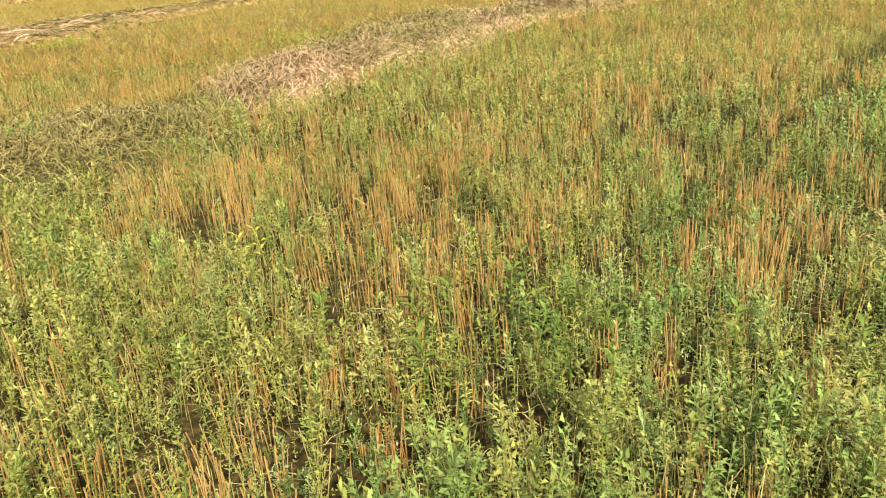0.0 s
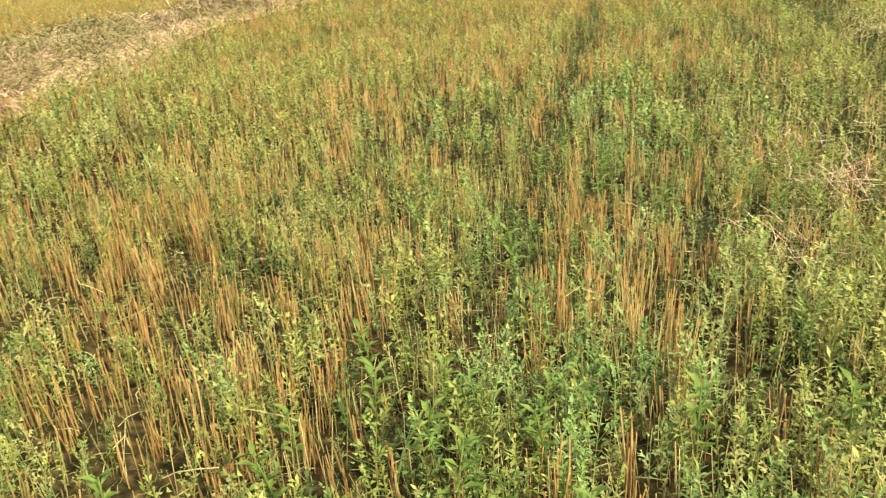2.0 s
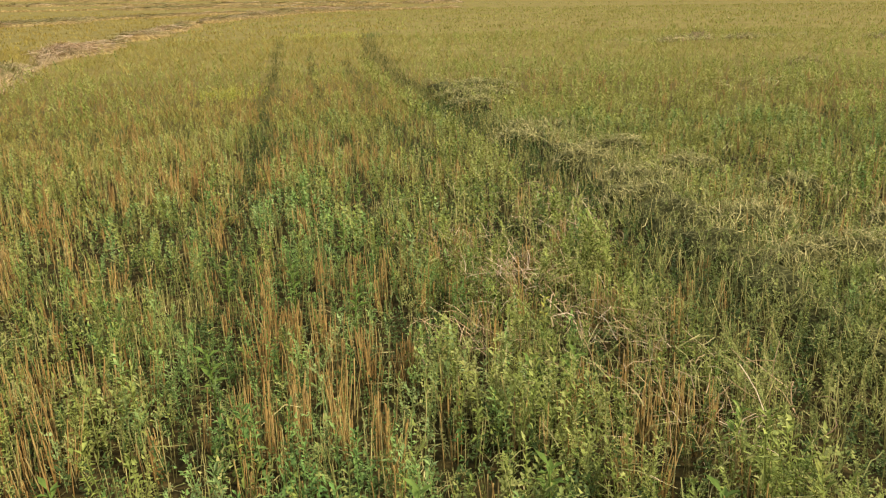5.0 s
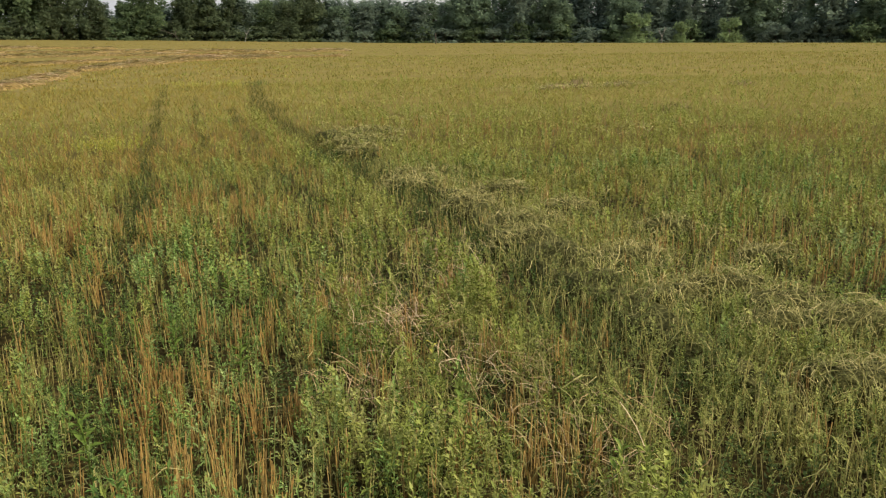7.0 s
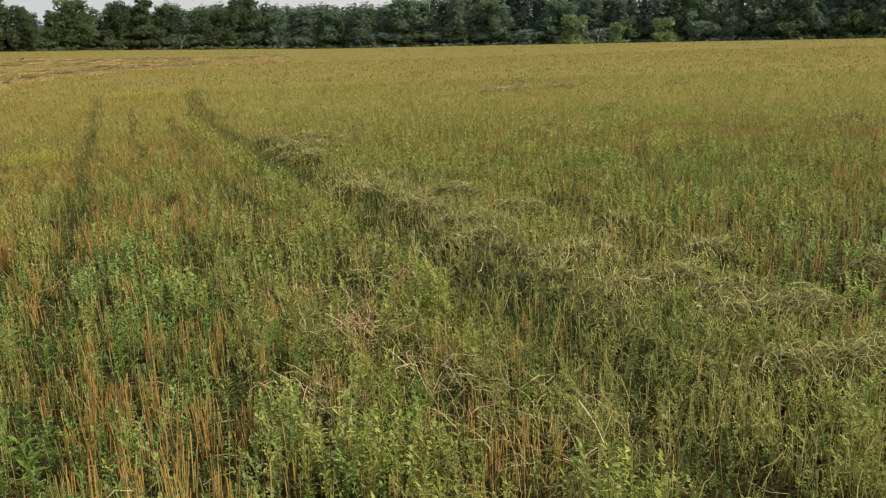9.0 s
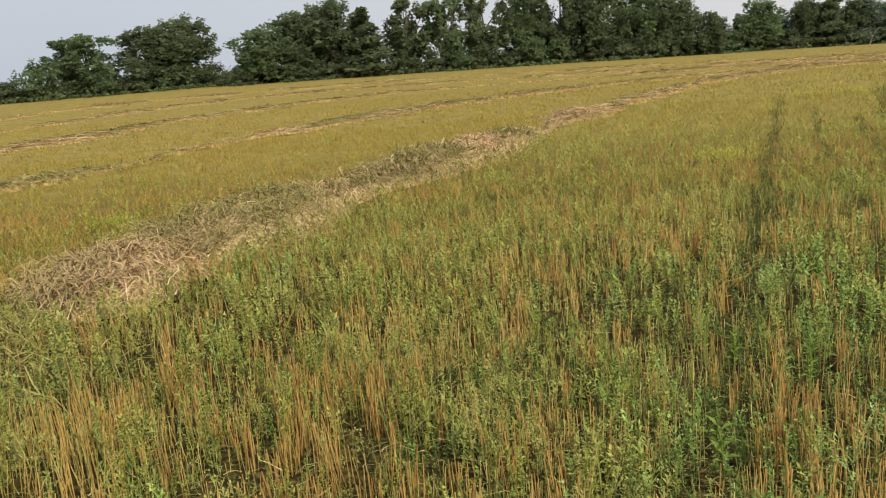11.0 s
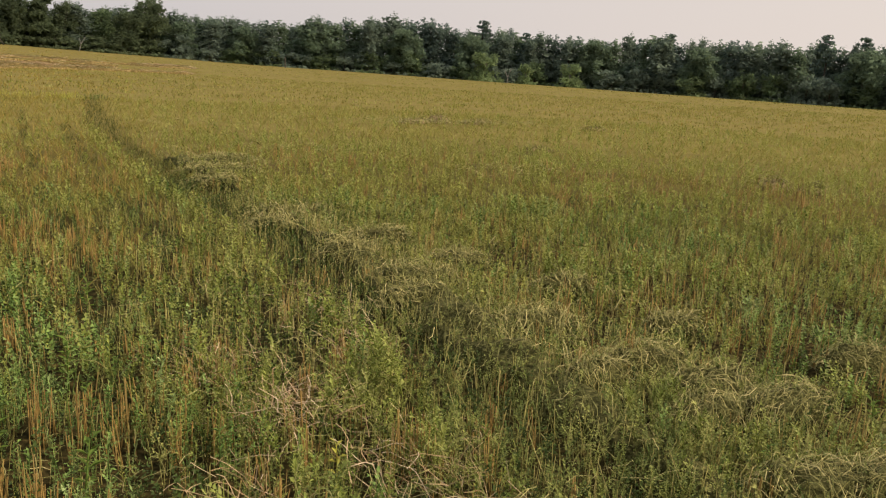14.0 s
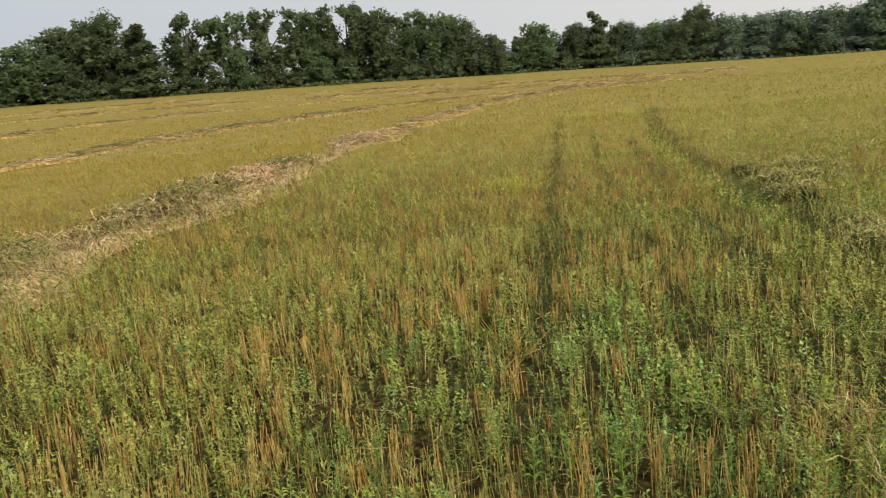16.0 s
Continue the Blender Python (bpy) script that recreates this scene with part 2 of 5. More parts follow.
# green of the low weeds darkened: shade deep in the gaps painted in
M_TRACK = material("shaded_gap_weeds", [(0.0446, 0.064, 0.0166), (0.0734, 0.105, 0.0242), (0.111, 0.156, 0.0351)], rough=0.6, thin=0.15, bump_scale=12.0, tone=0.5)
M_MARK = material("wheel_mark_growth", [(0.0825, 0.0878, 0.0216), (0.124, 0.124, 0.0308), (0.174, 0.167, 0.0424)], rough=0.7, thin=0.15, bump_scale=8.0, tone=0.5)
M_PATCH = material("fresh_weeds", [(0.20, 0.25, 0.035), (0.33, 0.38, 0.05), (0.45, 0.46, 0.08)], rough=0.6, thin=0.3, bump_scale=12.0)


# ---- building blocks ----
def mesh_of(name, verts, tris, mat, smooth=False, tone=None):
    """A mesh from whole arrays of corners and triangles."""
    me = bpy.data.meshes.new(name)
    verts, tris = np.asarray(verts, dtype=np.float32), np.asarray(tris, dtype=np.int32)
    me.vertices.add(len(verts))
    me.vertices.foreach_set("co", verts.ravel())
    me.loops.add(tris.size)
    me.loops.foreach_set("vertex_index", tris.ravel())
    me.polygons.add(len(tris))
    me.polygons.foreach_set("loop_start", np.arange(0, tris.size, 3, dtype=np.int32))
    if smooth:
        me.polygons.foreach_set("use_smooth", np.ones(len(tris), dtype=bool))
    me.update(calc_edges=True)
    if tone is not None:
        me.attributes.new("tone", "FLOAT", "POINT").data.foreach_set("value", np.asarray(tone, dtype=np.float32))
    me.materials.append(mat)
    return me


def part(name, verts, tris, mat, parent, label="", smooth=False):
    ob = new(name, mesh_of(name, verts, tris, mat, smooth))
    ob.parent = parent
    return tagged(ob, label)


class Heap:
    """Gathers copies of small shapes into one pair of arrays."""

    def __init__(self):
        self.v, self.t, self.c, self.n = [], [], [], 0
        self.g = np.random.default_rng(3)

    def add(self, verts, tris, tone=None):
        self.c.append(np.full(len(verts), 0.5) if tone is None else tone)
        self.v.append(verts)
        self.t.append(tris + self.n)
        self.n += len(verts)

    def scatter(self, shape, pos, yaw, size, lean=None):
        """shape: (verts, tris). size: one number a copy, or (across, up)."""
        verts, tris = shape
        k, n = len(pos), len(verts)
        if not k:
            return
        size = np.asarray(size)
        across, up = (size[:, 0], size[:, 1]) if size.ndim == 2 else (size, size)
        c, s = np.cos(yaw)[:, None], np.sin(yaw)[:, None]
        x, y, z = verts[:, 0][None] * across[:, None], verts[:, 1][None] * across[:, None], verts[:, 2][None] * up[:, None]
        px, py = x * c - y * s, x * s + y * c
        if lean is not None:
            px, py = px + z * lean[:, :1], py + z * lean[:, 1:]
        out = np.stack([px + pos[:, :1], py + pos[:, 1:2], z + pos[:, 2:]], -1).reshape(-1, 3)
        tone = np.clip(0.5 + 0.9 * (patches(pos[:, 0], pos[:, 1], 0.22, 17) - 0.5) + self.g.normal(0, 0.24, k), 0, 1)
        self.add(out, (tris[None] + (np.arange(k) * n)[:, None, None]).reshape(-1, 3), np.repeat(tone, n))

    def stuff(self, name, mat, label, category):
        """All of it as one mesh of uncounted small things."""
        v, t = self.arrays()
        return tagged(new(name, mesh_of(name, v, t, mat, False, np.concatenate(self.c))), label, category, kind="stuff")

    def arrays(self):
        return np.concatenate(self.v), np.concatenate(self.t)


def hashed(ix, iy, seed):
    h = np.sin(ix * 127.1 + iy * 311.7 + seed * 74.7) * 43758.5453
    return h - np.floor(h)


def patches(x, y, scale, seed):
    """Smooth value noise of 0 to 1 over the plan; scale in metres."""
    x, y = np.asarray(x) / scale, np.asarray(y) / scale
    ix, iy = np.floor(x), np.floor(y)
    fx, fy = x - ix, y - iy
    fx, fy = fx * fx * (3 - 2 * fx), fy * fy * (3 - 2 * fy)
    a, b = hashed(ix, iy, seed), hashed(ix + 1, iy, seed)
    c, d = hashed(ix, iy + 1, seed), hashed(ix + 1, iy + 1, seed)
    return (a * (1 - fx) + b * fx) * (1 - fy) + (c * (1 - fx) + d * fx) * fy


def land(x, y):
    """Height of the field: level near by, climbing gently to the north-west, falling to the east."""
    r = np.hypot(x, y)
    t = np.minimum(np.clip((r - 20) / 110, 0, 3) ** 1.3, 1.3)
    far = np.clip(1 - (r - 400) / 800, 0, 1)
    swell = np.clip(-0.02 - 0.019 * x, -0.42, 1.35) * np.clip((r - 12) / 93, 0, 1) ** 1.15
    return ((1.3 - 0.0225 * np.clip(x, -140, 140)) * t + swell) * far


def tube(points, radii, sides=6):
    """A tapered tube along points."""
    points = [Vector(p) for p in points]
    verts, tris = [], []
    for k, p in enumerate(points):
        ahead = (points[min(k + 1, len(points) - 1)] - points[max(k - 1, 0)]).normalized()
        a = ahead.cross(Vector((0.31, 0.95, 0.1))).normalized()
        b = ahead.cross(a)
        for j in range(sides):
            w = 2 * math.pi * j / sides
            verts.append(p + (a * math.cos(w) + b * math.sin(w)) * radii[k])
    for k in range(len(points) - 1):
        for j in range(sides):
            a0, a1 = k * sides + j, k * sides + (j + 1) % sides
            tris += [(a0, a1, a1 + sides), (a0, a1 + sides, a0 + sides)]
    top = len(verts)
    verts.append(points[-1] + (points[-1] - points[-2]).normalized() * radii[-1])
    tris += [(top - sides + j, top - sides + (j + 1) % sides, top) for j in range(sides)]
    return np.array([tuple(v) for v in verts]), np.array(tris)

# ---- ground ----
def put_copy(ob, m):
    """A copy at the full pose m, whatever the size of the first one."""
    return copy_thing(ob, m @ Matrix.Diagonal((*[1 / s for s in ob.scale], 1)))




def ground_sheet():
    rings = np.concatenate([[0.0], np.geomspace(0.5, 2600, 130)])
    spokes = 240
    a = np.linspace(0, 2 * np.pi, spokes, endpoint=False)
    x, y = (rings[1:, None] * np.sin(a)).ravel(), (rings[1:, None] * np.cos(a)).ravel()
    r = np.hypot(x, y)
    z = land(x, y) + np.where(r < 40, 0.05 * (patches(x, y, 0.35, 3) - 0.5) + 0.05 * (patches(x, y, 1.3, 4) - 0.5), 0)
    verts = np.concatenate([[[0, 0, 0]], np.stack([x, y, z], -1)])
    tris = [(0, 1 + (j + 1) % spokes, 1 + j) for j in range(spokes)]
    i, j = np.meshgrid(np.arange(len(rings) - 2), np.arange(spokes), indexing="ij")
    p, q = 1 + i * spokes + j, 1 + i * spokes + (j + 1) % spokes
    tris = np.concatenate([np.array(tris), np.stack([p, q, q + spokes], -1).reshape(-1, 3), np.stack([p, q + spokes, p + spokes], -1).reshape(-1, 3)])
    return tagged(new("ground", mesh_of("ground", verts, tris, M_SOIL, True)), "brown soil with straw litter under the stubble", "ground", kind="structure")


ground_sheet()

# ---- plan of the field ----
TRACKS = [  # wheel marks: y and x of the middle line, half width, depth, how broken
    ([-3, 3.8, 5, 6.4, 8.7, 11.6, 15.2, 18, 24.3, 28, 34], [-0.25, -0.45, -0.56, -0.65, -0.80, -1.03, -1.30, -1.45, -1.9, -2.15, -2.5], 0.12, 1.0, (0.35, 0.9)),
    ([-1, 3.5, 4.0, 5.3, 5.9, 6.5, 7.3, 10.5, 12.5, 16, 24], [0.55, 0.47, 0.42, 0.34, 0.30, 0.24, 0.18, -0.13, -0.33, -0.6, -1.0], 0.08, 0.8, (0.05, 1.3)),
    ([-1, 2.9, 4.8, 5.8, 6.7, 7.7, 9.5, 11.5, 12.4, 17, 20, 28, 34], [1.9, 1.87, 1.92, 1.93, 1.88, 1.8, 1.58, 1.33, 1.27, 0.83, 0.71, 0.56, 0.48], 0.23, 1.0, (0.7, 0.7)),
    ([2, 3.6, 4.04, 4.7, 5.5, 8.2, 10, 14, 20], [1.3, 1.19, 1.15, 1.0, 0.86, 0.77, 0.62, 0.3, -0.1], 0.09, 0.75, (0.0, 1.4))]
LEDGES = (  # hay draped over the weeds: x, y, depth, length, turn
    (2.16, 13.8, 0.5, 1.1, 0.2), (1.95, 12.7, 0.45, 1.0, 0.1), (1.75, 11.6, 0.35, 0.7, 0.3), (2.3, 9.35, 0.4, 1.0, 0.05), (2.0, 8.8, 0.35, 0.7, 0.2), (2.62, 7.9, 0.3, 0.7, 0.0),
    (2.2, 7.4, 0.28, 0.5, 0.2), (2.45, 6.5, 0.28, 0.6, -0.1), (2.2, 5.95, 0.26, 0.45, 0.1), (2.95, 6.9, 0.22, 0.5, 0.1), (2.72, 5.25, 0.28, 0.6, 0.05), (3.0, 4.48, 0.22, 0.55, 0.0),
    (2.62, 4.35, 0.2, 0.4, 0.2), (3.12, 4.08, 0.24, 0.5, -0.05), (2.85, 3.8, 0.2, 0.4, 0.1), (3.3, 3.75, 0.24, 0.5, 0.1), (2.78, 3.1, 0.26, 0.5, -0.15), (3.12, 3.0, 0.24, 0.5, -0.1),
    (4.26, 4.16, 0.2, 0.5, 0.0), (3.6, 5.0, 0.18, 0.4, 0.1), (3.4, 6.0, 0.18, 0.45, -0.1), (3.7, 3.3, 0.24, 0.5, 0.2))
ROW_1 = ([-6, 2, 5, 8.7, 12, 18, 25, 35, 46, 53, 57, 59], [-5.0, -5.7, -6.15, -6.5, -6.85, -7.35, -7.7, -7.8, -7.0, -4.5, 0, 8])


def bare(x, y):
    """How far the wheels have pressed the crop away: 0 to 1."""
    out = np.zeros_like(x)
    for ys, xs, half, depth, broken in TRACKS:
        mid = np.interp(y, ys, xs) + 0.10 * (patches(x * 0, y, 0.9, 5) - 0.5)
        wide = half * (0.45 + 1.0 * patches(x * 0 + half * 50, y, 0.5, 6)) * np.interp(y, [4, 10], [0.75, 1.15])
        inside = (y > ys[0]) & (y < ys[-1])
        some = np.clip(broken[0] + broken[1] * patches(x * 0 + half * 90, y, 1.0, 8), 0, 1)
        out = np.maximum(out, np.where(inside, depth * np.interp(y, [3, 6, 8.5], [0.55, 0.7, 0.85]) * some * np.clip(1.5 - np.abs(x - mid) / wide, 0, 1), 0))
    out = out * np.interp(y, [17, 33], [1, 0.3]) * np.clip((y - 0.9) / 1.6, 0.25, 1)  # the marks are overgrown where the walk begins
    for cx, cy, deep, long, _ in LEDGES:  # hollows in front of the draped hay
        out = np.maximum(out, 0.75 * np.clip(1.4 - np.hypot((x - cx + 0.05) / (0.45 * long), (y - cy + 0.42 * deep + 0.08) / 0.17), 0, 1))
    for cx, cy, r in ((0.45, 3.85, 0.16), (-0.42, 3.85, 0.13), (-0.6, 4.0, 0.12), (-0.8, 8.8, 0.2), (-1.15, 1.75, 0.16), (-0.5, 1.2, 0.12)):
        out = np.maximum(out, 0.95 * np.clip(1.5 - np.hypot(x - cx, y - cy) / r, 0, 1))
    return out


def gap(x, y):
    """Hollows between the clumps of plants, drawn out along the drill rows: 0 to 1."""
    lane = x + 0.07 * y
    v = 0.62 * patches(lane, y * 0.5, 0.13, 90) + 0.38 * patches(lane, y * 0.5, 0.36, 91)
    return np.clip((0.40 - v) * 9, 0, 1) * np.clip(1.5 - np.hypot(x, y) / 9, 0, 1)


def red(x, y):
    """Stands of bare orange stubble with few weeds."""
    out = np.zeros_like(x)
    for cx, cy, r in ((-1.9, 4.3, 0.35), (-2.23, 3.8, 0.3), (-2.2, 3.35, 0.3), (-1.0, 3.3, 0.3), (-0.69, 5.2, 0.15), (-0.1, 3.65, 0.25), (0.23, 3.58, 0.25), (1.55, 5.9, 0.3), (-2.84, 9.5, 0.6),
                      (-5.0, 10.1, 0.6), (2.84, 5.9, 0.25), (1.58, 5.2, 0.3), (7.8, 10.6, 0.7), (5.8, 9.5, 0.4), (5.3, 8.8, 0.25), (0.69, 4.95, 0.2), (-0.25, 4.15, 0.2), (3.1, 4.75, 0.2),
                      (-1.1, 2.4, 0.4), (-0.9, 1.7, 0.3), (-0.1, 2.9, 0.35), (1.2, 3.0, 0.3), (-2.8, 5.2, 0.5), (-3.4, 3.4, 0.4), (9.0, 9.0, 0.8), (-1.6, 7.4, 0.4), (-2.2, 6.2, 0.4), (4.2, 5.2, 0.25), (-2.94, 2.27, 0.3)):
        out = np.maximum(out, np.clip(1.5 - np.hypot((x - cx), (y - cy) * 0.8) / r, 0, 1))
    return out


def green(x, y):
    """How weedy the field is: 0 to 1."""
    r = np.hypot(x, y)
    edge = np.interp(y, *ROW_1)
    left = np.where(y < 40, np.clip((edge - x) / 1.0, 0, 1), 0.6)
    near_left = np.interp(y, [1, 3, 6, 9, 13, 25], [0.80, 0.87, 0.82, 0.50, 0.24, 0.12])
    near_mid = np.interp(y, [1, 3, 6, 9, 13, 28], [0.85, 0.95, 0.86, 0.56, 0.30, 0.14])
    near_right = np.interp(r, [3, 8, 13, 25, 50, 100], [0.92, 0.84, 0.56, 0.38, 0.2, 0.12])
    g = np.where(x < -0.6, near_left, np.where(x < 1.7, near_mid, near_right))
    g = g * (1 - left) + 0.16 * left
    g = g + 0.45 * (patches(x, y, 0.9, 11) - 0.5) * np.clip(1.3 - r / 40, 0.3, 1) + 0.3 * (patches(x, y, 4.5, 12) - 0.5)
    return np.clip(g - 0.36 * red(x, y), 0.05, 1)


def straw_cover(x, y):
    """1 under the windrow beside the walk."""
    return np.clip(1.6 - np.abs(x - np.interp(y, *ROW_1)) / 0.6, 0, 1) * (y < 56)


def spots(r0, r1, density, seed, west=76, east=60, behind=0.10):
    """Random places on the plan between two radii, dense in front, thin behind."""
    g = np.random.default_rng(seed)
    k = int(np.pi * (r1 * r1 - r0 * r0) * density)
    r = np.sqrt(g.uniform(r0 * r0, r1 * r1, k))
    a = g.uniform(-np.pi, np.pi, k)
    x, y = r * np.sin(a), r * np.cos(a)
    ahead = (a > -radians(west)) & (a < radians(east)) | (r < 1.6) & (y > 0.68 * x - 0.6) & (y > -0.36 * x - 0.4)
    ok = ahead | (g.random(k) < behind)
    return x[ok], y[ok], g


# shapes, each of unit size
def stalk_shape(sides=3):
    v, t = [], []
    for z, w in ((0, 1.0), (1, 0.85)):
        for j in range(sides):
            v.append((w * math.cos(2 * math.pi * j / sides), w * math.sin(2 * math.pi * j / sides), z))
    for j in range(sides):
        k = (j + 1) % sides
        t += [(j, k, k + sides), (j, k + sides, j + sides)]
    t += [(sides, sides + 1, sides + 2)]
    return np.array(v), np.array(t)


def leaf_tris(v, t, base, out, size, width, droop):
    """A lance-shaped leaf folded along its midrib."""
    side = Vector((-out[1], out[0], 0)).normalized() * width * size
    out = Vector(out) * size
    b = Vector(base)
    n = len(v)
    mid = b + out * 0.45 + Vector((0, 0, 0.12 * size))
    tip = b + out + Vector((0, 0, -droop * size))
    v += [tuple(b), tuple(mid + side), tuple(tip), tuple(mid - side)]
    t += [(n, n + 1, n + 2), (n, n + 2, n + 3)]


def thin_stem(v, t, points, w):
    """A three-sided stem along points, tapering."""
    n = len(v)
    for k, p in enumerate(points):
        r = w * (1 - 0.6 * k / (len(points) - 1))
        v += [(p.x + r, p.y, p.z), (p.x - r * 0.5, p.y + r, p.z), (p.x - r * 0.5, p.y - r, p.z)]
    for k in range(n, n + 3 * (len(points) - 1), 3):
        for j in range(3):
            i = (j + 1) % 3
            t += [(k + j, k + i, k + 3 + i), (k + j, k + 3 + i, k + 3 + j)]


def weed_shape(g, leaves, leaf, wide=0.2, spread=0.2):
    """An upright weed one unit high: a thin stem, small uneven leaves along it and a tuft of steep ones at the tip."""
    v, t = [], []
    bend = Vector((g.uniform(-spread, spread), g.uniform(-spread, spread), 0))
    thin_stem(v, t, [bend * z * z + Vector((0, 0, z * 0.95)) for z in (0, 0.5, 1)], 0.010)
    turn = g.uniform(0, 6.28)
    for k in range(leaves):
        z = 0.15 + 0.83 * max(0.0, (k + g.uniform(-0.6, 0.6)) / leaves) ** 0.75
        turn += 2.4 + g.uniform(-0.9, 0.9)
        p = bend * z * z + Vector((0, 0, z * 0.95))
        steep = g.uniform(-0.3, 0.7) + 1.1 * z ** 3
        leaf_tris(v, t, p, (math.cos(turn), math.sin(turn), steep), leaf * g.uniform(0.5, 1.4) * (1.2 - 0.45 * z), wide * g.uniform(0.7, 1.3), g.uniform(-0.1, 0.5))
    return np.array(v), np.array(t)


def wispy_shape(g, twigs, leaf):
    """A wiry branching weed one unit high with tiny upturned leaves and buds along its twigs."""
    v, t = [], []
    bend = Vector((g.uniform(-0.25, 0.25), g.uniform(-0.25, 0.25), 0))
    thin_stem(v, t, [bend * z * z + Vector((0, 0, z)) for z in (0, 0.5, 1)], 0.009)
    for k in range(twigs):
        z0 = g.uniform(0.2, 0.9)
        base = bend * z0 * z0 + Vector((0, 0, z0))
        a = g.uniform(0, 6.28)
        long = g.uniform(0.14, 0.30) * (1.15 - 0.5 * z0)
        way = Vector((math.cos(a), math.sin(a), g.uniform(0.7, 1.8))).normalized()
        side = Vector((-math.sin(a), math.cos(a), 0)) * 0.006
        end = base + way * long
        n = len(v)
        v += [tuple(base - side), tuple(base + side), tuple(end)]
        t += [(n, n + 1, n + 2)]
        for m in range(5):
            q = base + way * long * (0.25 + 0.19 * m)
            b = a + g.uniform(-1.8, 1.8)
            out = Vector((math.cos(b), math.sin(b), g.uniform(-0.2, 1.3))) * leaf * g.uniform(0.6, 1.4)
            n = len(v)
            across = Vector((-math.sin(b), math.cos(b), 0)) * leaf * 0.32
            v += [tuple(q - across + out * 0.3), tuple(q + across + out * 0.45), tuple(q + out)]
            t += [(n, n + 1, n + 2)]
    return np.array(v), np.array(t)


def simple_weed(g, leaves, leaf, wide=0.4, low=0.15):
    """A weed for the middle distance: upturned leaves of two triangles alone."""
    v, t = [], []
    bend = g.uniform(-0.2, 0.2, 2)
    turn = g.uniform(0, 6.28)
    for k in range(leaves):
        z = low + (0.95 - low) * (k + g.uniform(0, 0.7)) / leaves
        turn += 2.4 + g.uniform(-0.5, 0.5)
        p = np.array([bend[0] * z * z, bend[1] * z * z, z * 0.9])
        out = np.array([0.6 * math.cos(turn), 0.6 * math.sin(turn), g.uniform(-0.1, 1.0)]) * leaf * g.uniform(0.7, 1.4)
        side = np.array([-math.sin(turn), math.cos(turn), 0]) * leaf * wide * 0.6
        n = len(v)
        v += [p - side * 0.5 + out * 0.25, p + side + out * g.uniform(0.2, 0.6), p + out]
        t += [(n, n + 1, n + 2)]
    return np.array(v), np.array(t)


def blade_fan(g, blades, wide, spread, splay=0.25):
    """A tuft of upright blades, for the distance."""
    v, t = [], []
    for k in range(blades):
        a = g.uniform(0, 6.28)
        b = np.array([g.uniform(-spread, spread), g.uniform(-spread, spread), 0])
        side = np.array([math.cos(a), math.sin(a), 0]) * wide * g.uniform(0.6, 1.3)
        top = b + np.array([g.uniform(-splay, splay), g.uniform(-splay, splay), g.uniform(0.65, 1.05) - 0.3 * (splay - 0.25) * g.uniform(0, 2)])
        n = len(v)
        v += [b - side * 0.7, b + side * 0.7, top + side * 0.4, top - side * 0.4]
        t += [(n, n + 1, n + 2), (n, n + 2, n + 3)]
    return np.array(v), np.array(t)


def many(heap, shapes, x, y, z, g, size, lean=0.12):
    """Scatter several shapes in turn over the places."""
    pick = g.integers(0, len(shapes), len(x))
    yaw = g.uniform(0, 6.28, len(x))
    tilt = g.normal(0, lean, (len(x), 2))
    for k, shape in enumerate(shapes):
        m = pick == k
        heap.scatter(shape, np.stack([x[m], y[m], z[m]], -1), yaw[m], size[m], tilt[m])


def keep(mask, *arrays):
    return [a[mask] for a in arrays]


def row_snap(x, y, g):
    """Pull stalks towards drill rows 0.16 m apart that run with the wheel marks."""
    lane = x + 0.07 * y
    return (np.round(lane / 0.16) + g.normal(0, 0.20, len(x))) * 0.16 - 0.07 * y


def ridge(x, y):
    """The taller, yellower strip of weeds between the middle and the eastern wheel mark: 0 to 1."""
    mid = np.interp(y, TRACKS[2][0], TRACKS[2][1]) - np.interp(y, [2, 8, 20, 30], [0.34, 0.36, 0.42, 0.4])
    return np.clip(1.5 - np.abs(x - mid) / 0.17, 0, 1) * (y > 1) * np.clip(1.6 - y / 25, 0, 1)


def sunk(x, y):
    """The broad eastern wheel mark with its dull dying plants: 0 to 1."""
    mid = np.interp(y, TRACKS[2][0], TRACKS[2][1]) + np.interp(y, [2, 5, 10, 20], [0.18, 0.12, 0.06, 0.0])
    wide = np.interp(y, [2, 5, 9, 20, 30], [0.42, 0.34, 0.26, 0.22, 0.25])
    return np.clip(1.6 - np.abs(x - mid) / wide, 0, 1) * (y > 1.2)


def hay_side(x, y):
    """The trampled edge east of the wheel mark, where hay lies over the weeds: 0 to 1."""
    mid = np.interp(y, TRACKS[2][0], TRACKS[2][1])
    over = x - mid - 0.25
    return np.clip(over / 0.2, 0, 1) * np.clip(1.5 - over / np.interp(y, [2, 5, 9, 14], [1.5, 0.95, 0.6, 0.5]), 0, 1) * np.clip(1.5 - y / 16, 0, 1)


def tree_range(az):
    """Distance of the wood's edge in a direction."""
    return np.interp(az, [-60, -45, -30, -10, 5, 25, 45, 65], [104, 106, 110, 118, 128, 128, 128, 126])


